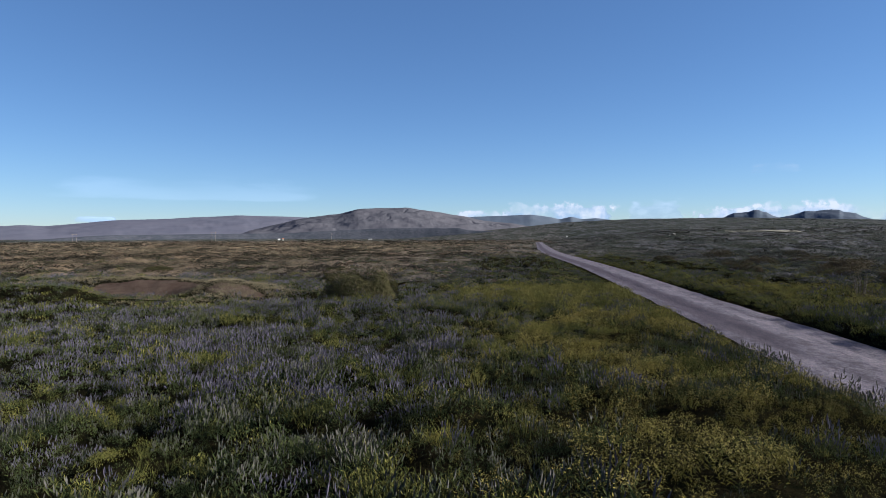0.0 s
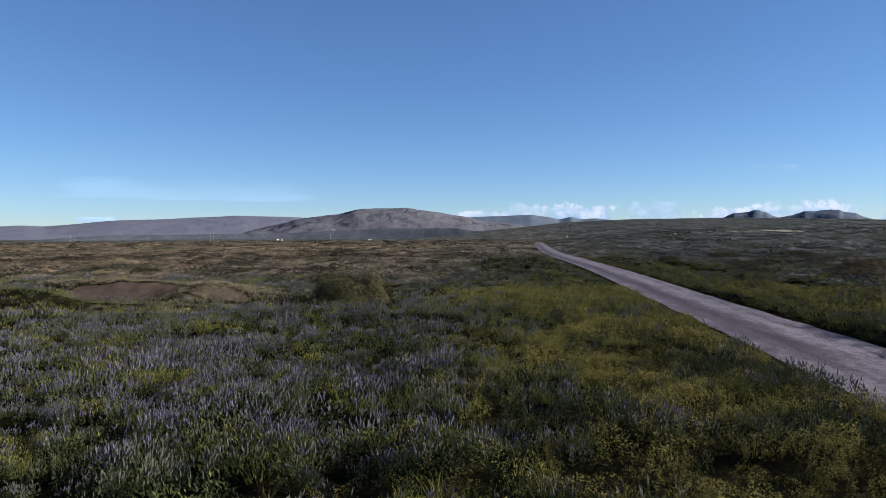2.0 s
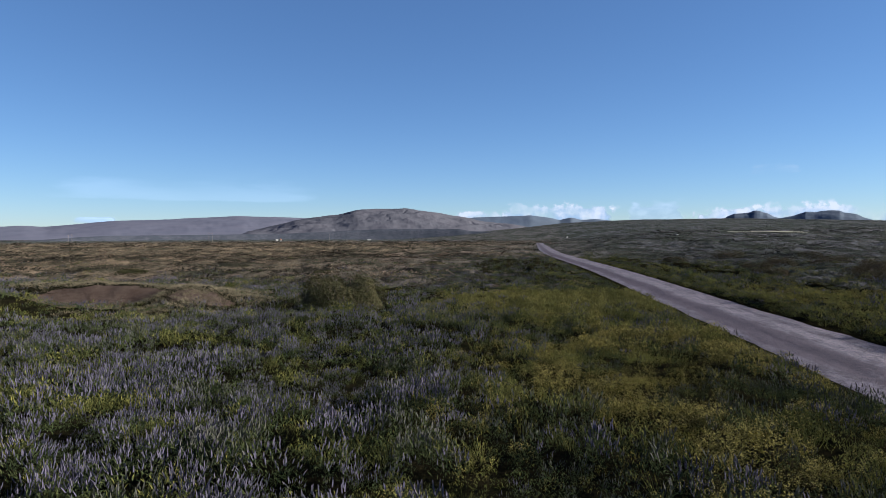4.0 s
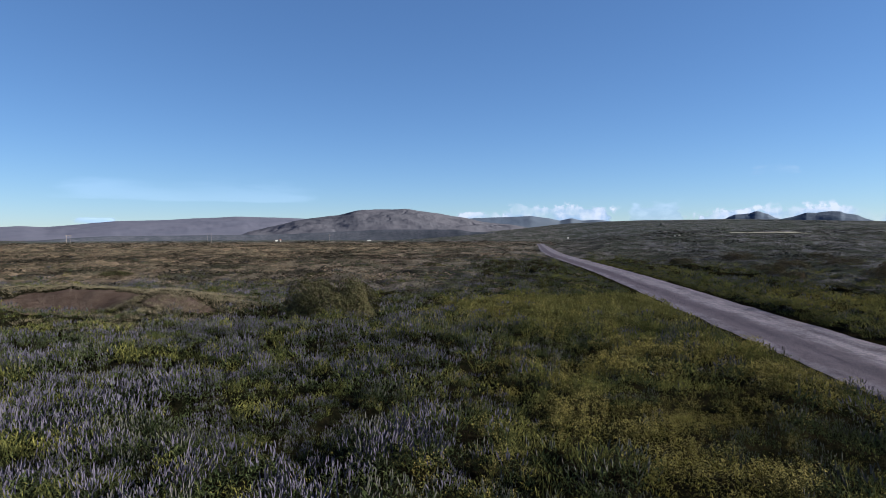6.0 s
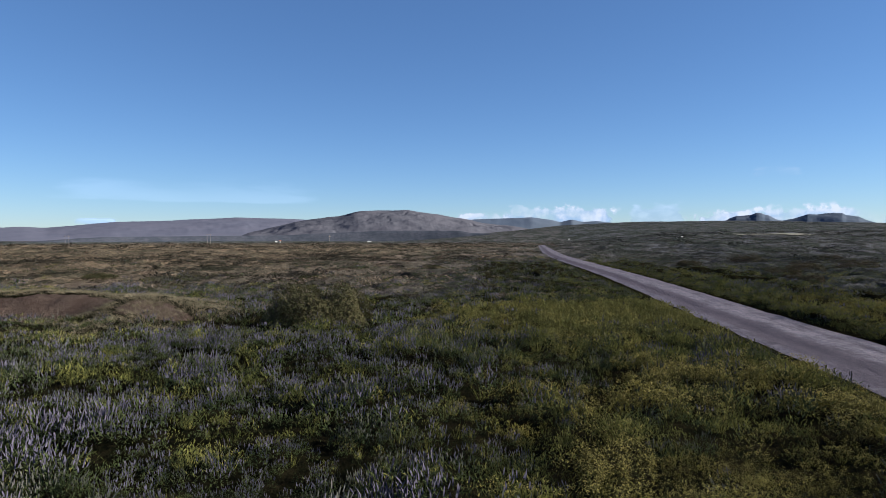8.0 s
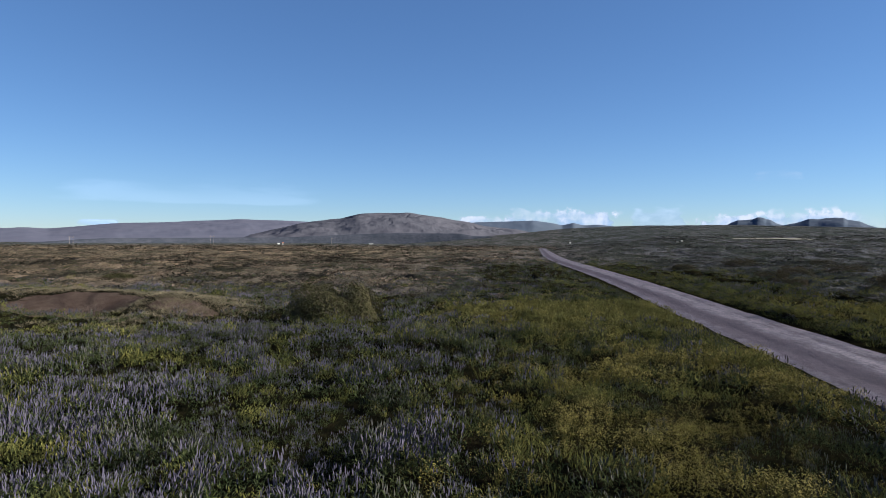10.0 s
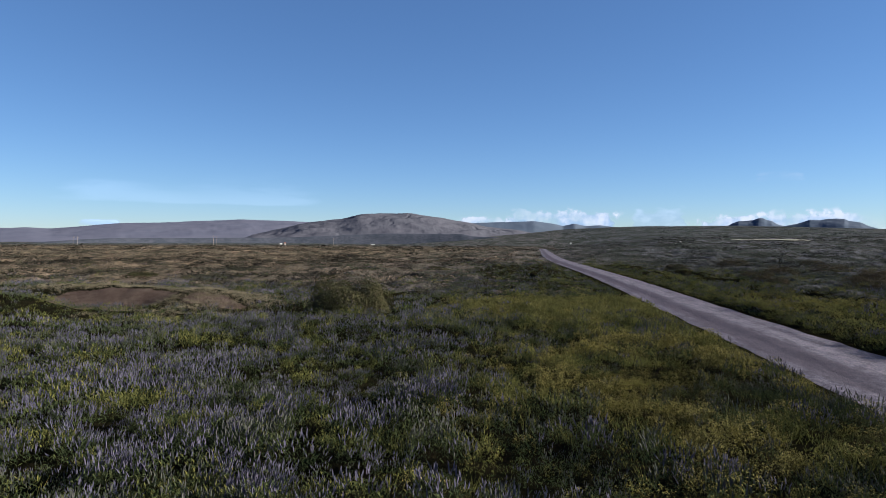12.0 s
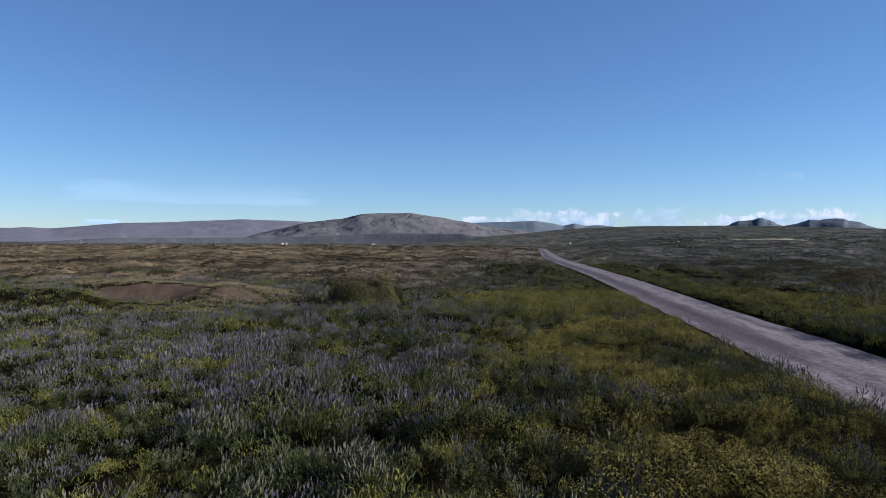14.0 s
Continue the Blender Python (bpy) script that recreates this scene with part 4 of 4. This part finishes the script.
house("small white house with a grey roof on the plain", -25.05, 610, 1.9, 2.2, 1.2, 2.0, M_WHITE, M_WHITE)
house("white shed with a rust-red end on the plain", -24.68, 625, 1.3, 2.2, 1.8, 2.5, M_WHITE, M_RED)
house("long low white building at the edge of the plain", -16.3, 760, 5, 3, 0.7, 1.1, M_WHITE, M_WHITE)
house("white house among the heath", 3.2, 620, 1.1, 1.5, 0.8, 1.3, M_WHITE, M_ROOF, 50)
house("white house among the heath", 12.6, 330, 0.7, 0.9, 0.45, 0.75, M_WHITE, M_ROOF, 50)
house("pale low shed among the heath", 13.0, 335, 0.6, 0.8, 0.4, 0.6, M_WHITE, M_ROOF, 50)
house("small white hut among the heath", 17.5, 250, 0.5, 0.55, 0.3, 0.5, M_WHITE, M_WHITE, 50)


def power_pole(az, dist, high, double=True):
    x, y = bearing(az, dist)
    ob = tagged(new("power_pole"), "weathered wooden power pole with a crossarm", "power pole", "power poles across the plain")
    ob.matrix_world = pose(x, y, float(soil(np.array([x]), np.array([y]))[0]) - 0.3, 0, 0, -az)
    for px in ((-1.4, 1.4) if double else (0,)):
        bm = bmesh.new()
        bmesh.ops.create_cone(bm, segments=8, radius1=0.10, radius2=0.07, depth=high, matrix=Matrix.Translation((px, 0, high / 2)))
        part("post", bm, M_POLE, ob)
    bm = bmesh.new()
    box(bm, (4.6 if double else 2.4, 0.1, 0.12), (0, 0, high - 0.9), 0.03)
    part("crossarm", bm, M_POLE, ob)
    for px in (-2.2, 0, 2.2) if double else (-1.0, 0, 1.0):
        bm = bmesh.new()
        bmesh.ops.create_cone(bm, segments=8, radius1=0.05, radius2=0.07, depth=0.4, matrix=Matrix.Translation((px, 0, high - 0.9 + (0.4 if not double else -0.4))))
        part("insulator", bm, M_DARKGLASS, ob)
    return ob


power_pole(-41.87, 620, 9)
power_pole(-30.92, 560, 9.5)
power_pole(-20.1, 600, 8.5, False)


# ---- pale hayfield on the rise ----
def hayfield():
    a, u = np.linspace(17.2, 23.2, 70), np.linspace(0, 1, 10)
    A, U = np.meshgrid(np.radians(a), u, indexing="ij")
    k = (np.degrees(A) - 17.2) / 6.0
    R = 408 + 12 * (1 - k) + U * (42 * np.sin(np.pi * np.clip(k * 0.9 + 0.08, 0, 1)) ** 0.7)
    x, y = R * np.sin(A), R * np.cos(A)
    z = soil(x, y) + 0.6
    ob = new("pale_field", mesh_from("pale_field", np.stack([x, y, z], -1).reshape(-1, 3), grid_quads(*x.shape), [M_PALE], None, True))
    return tagged(ob, "narrow pale straw-coloured field on the rise", "field", kind="structure")


hayfield()
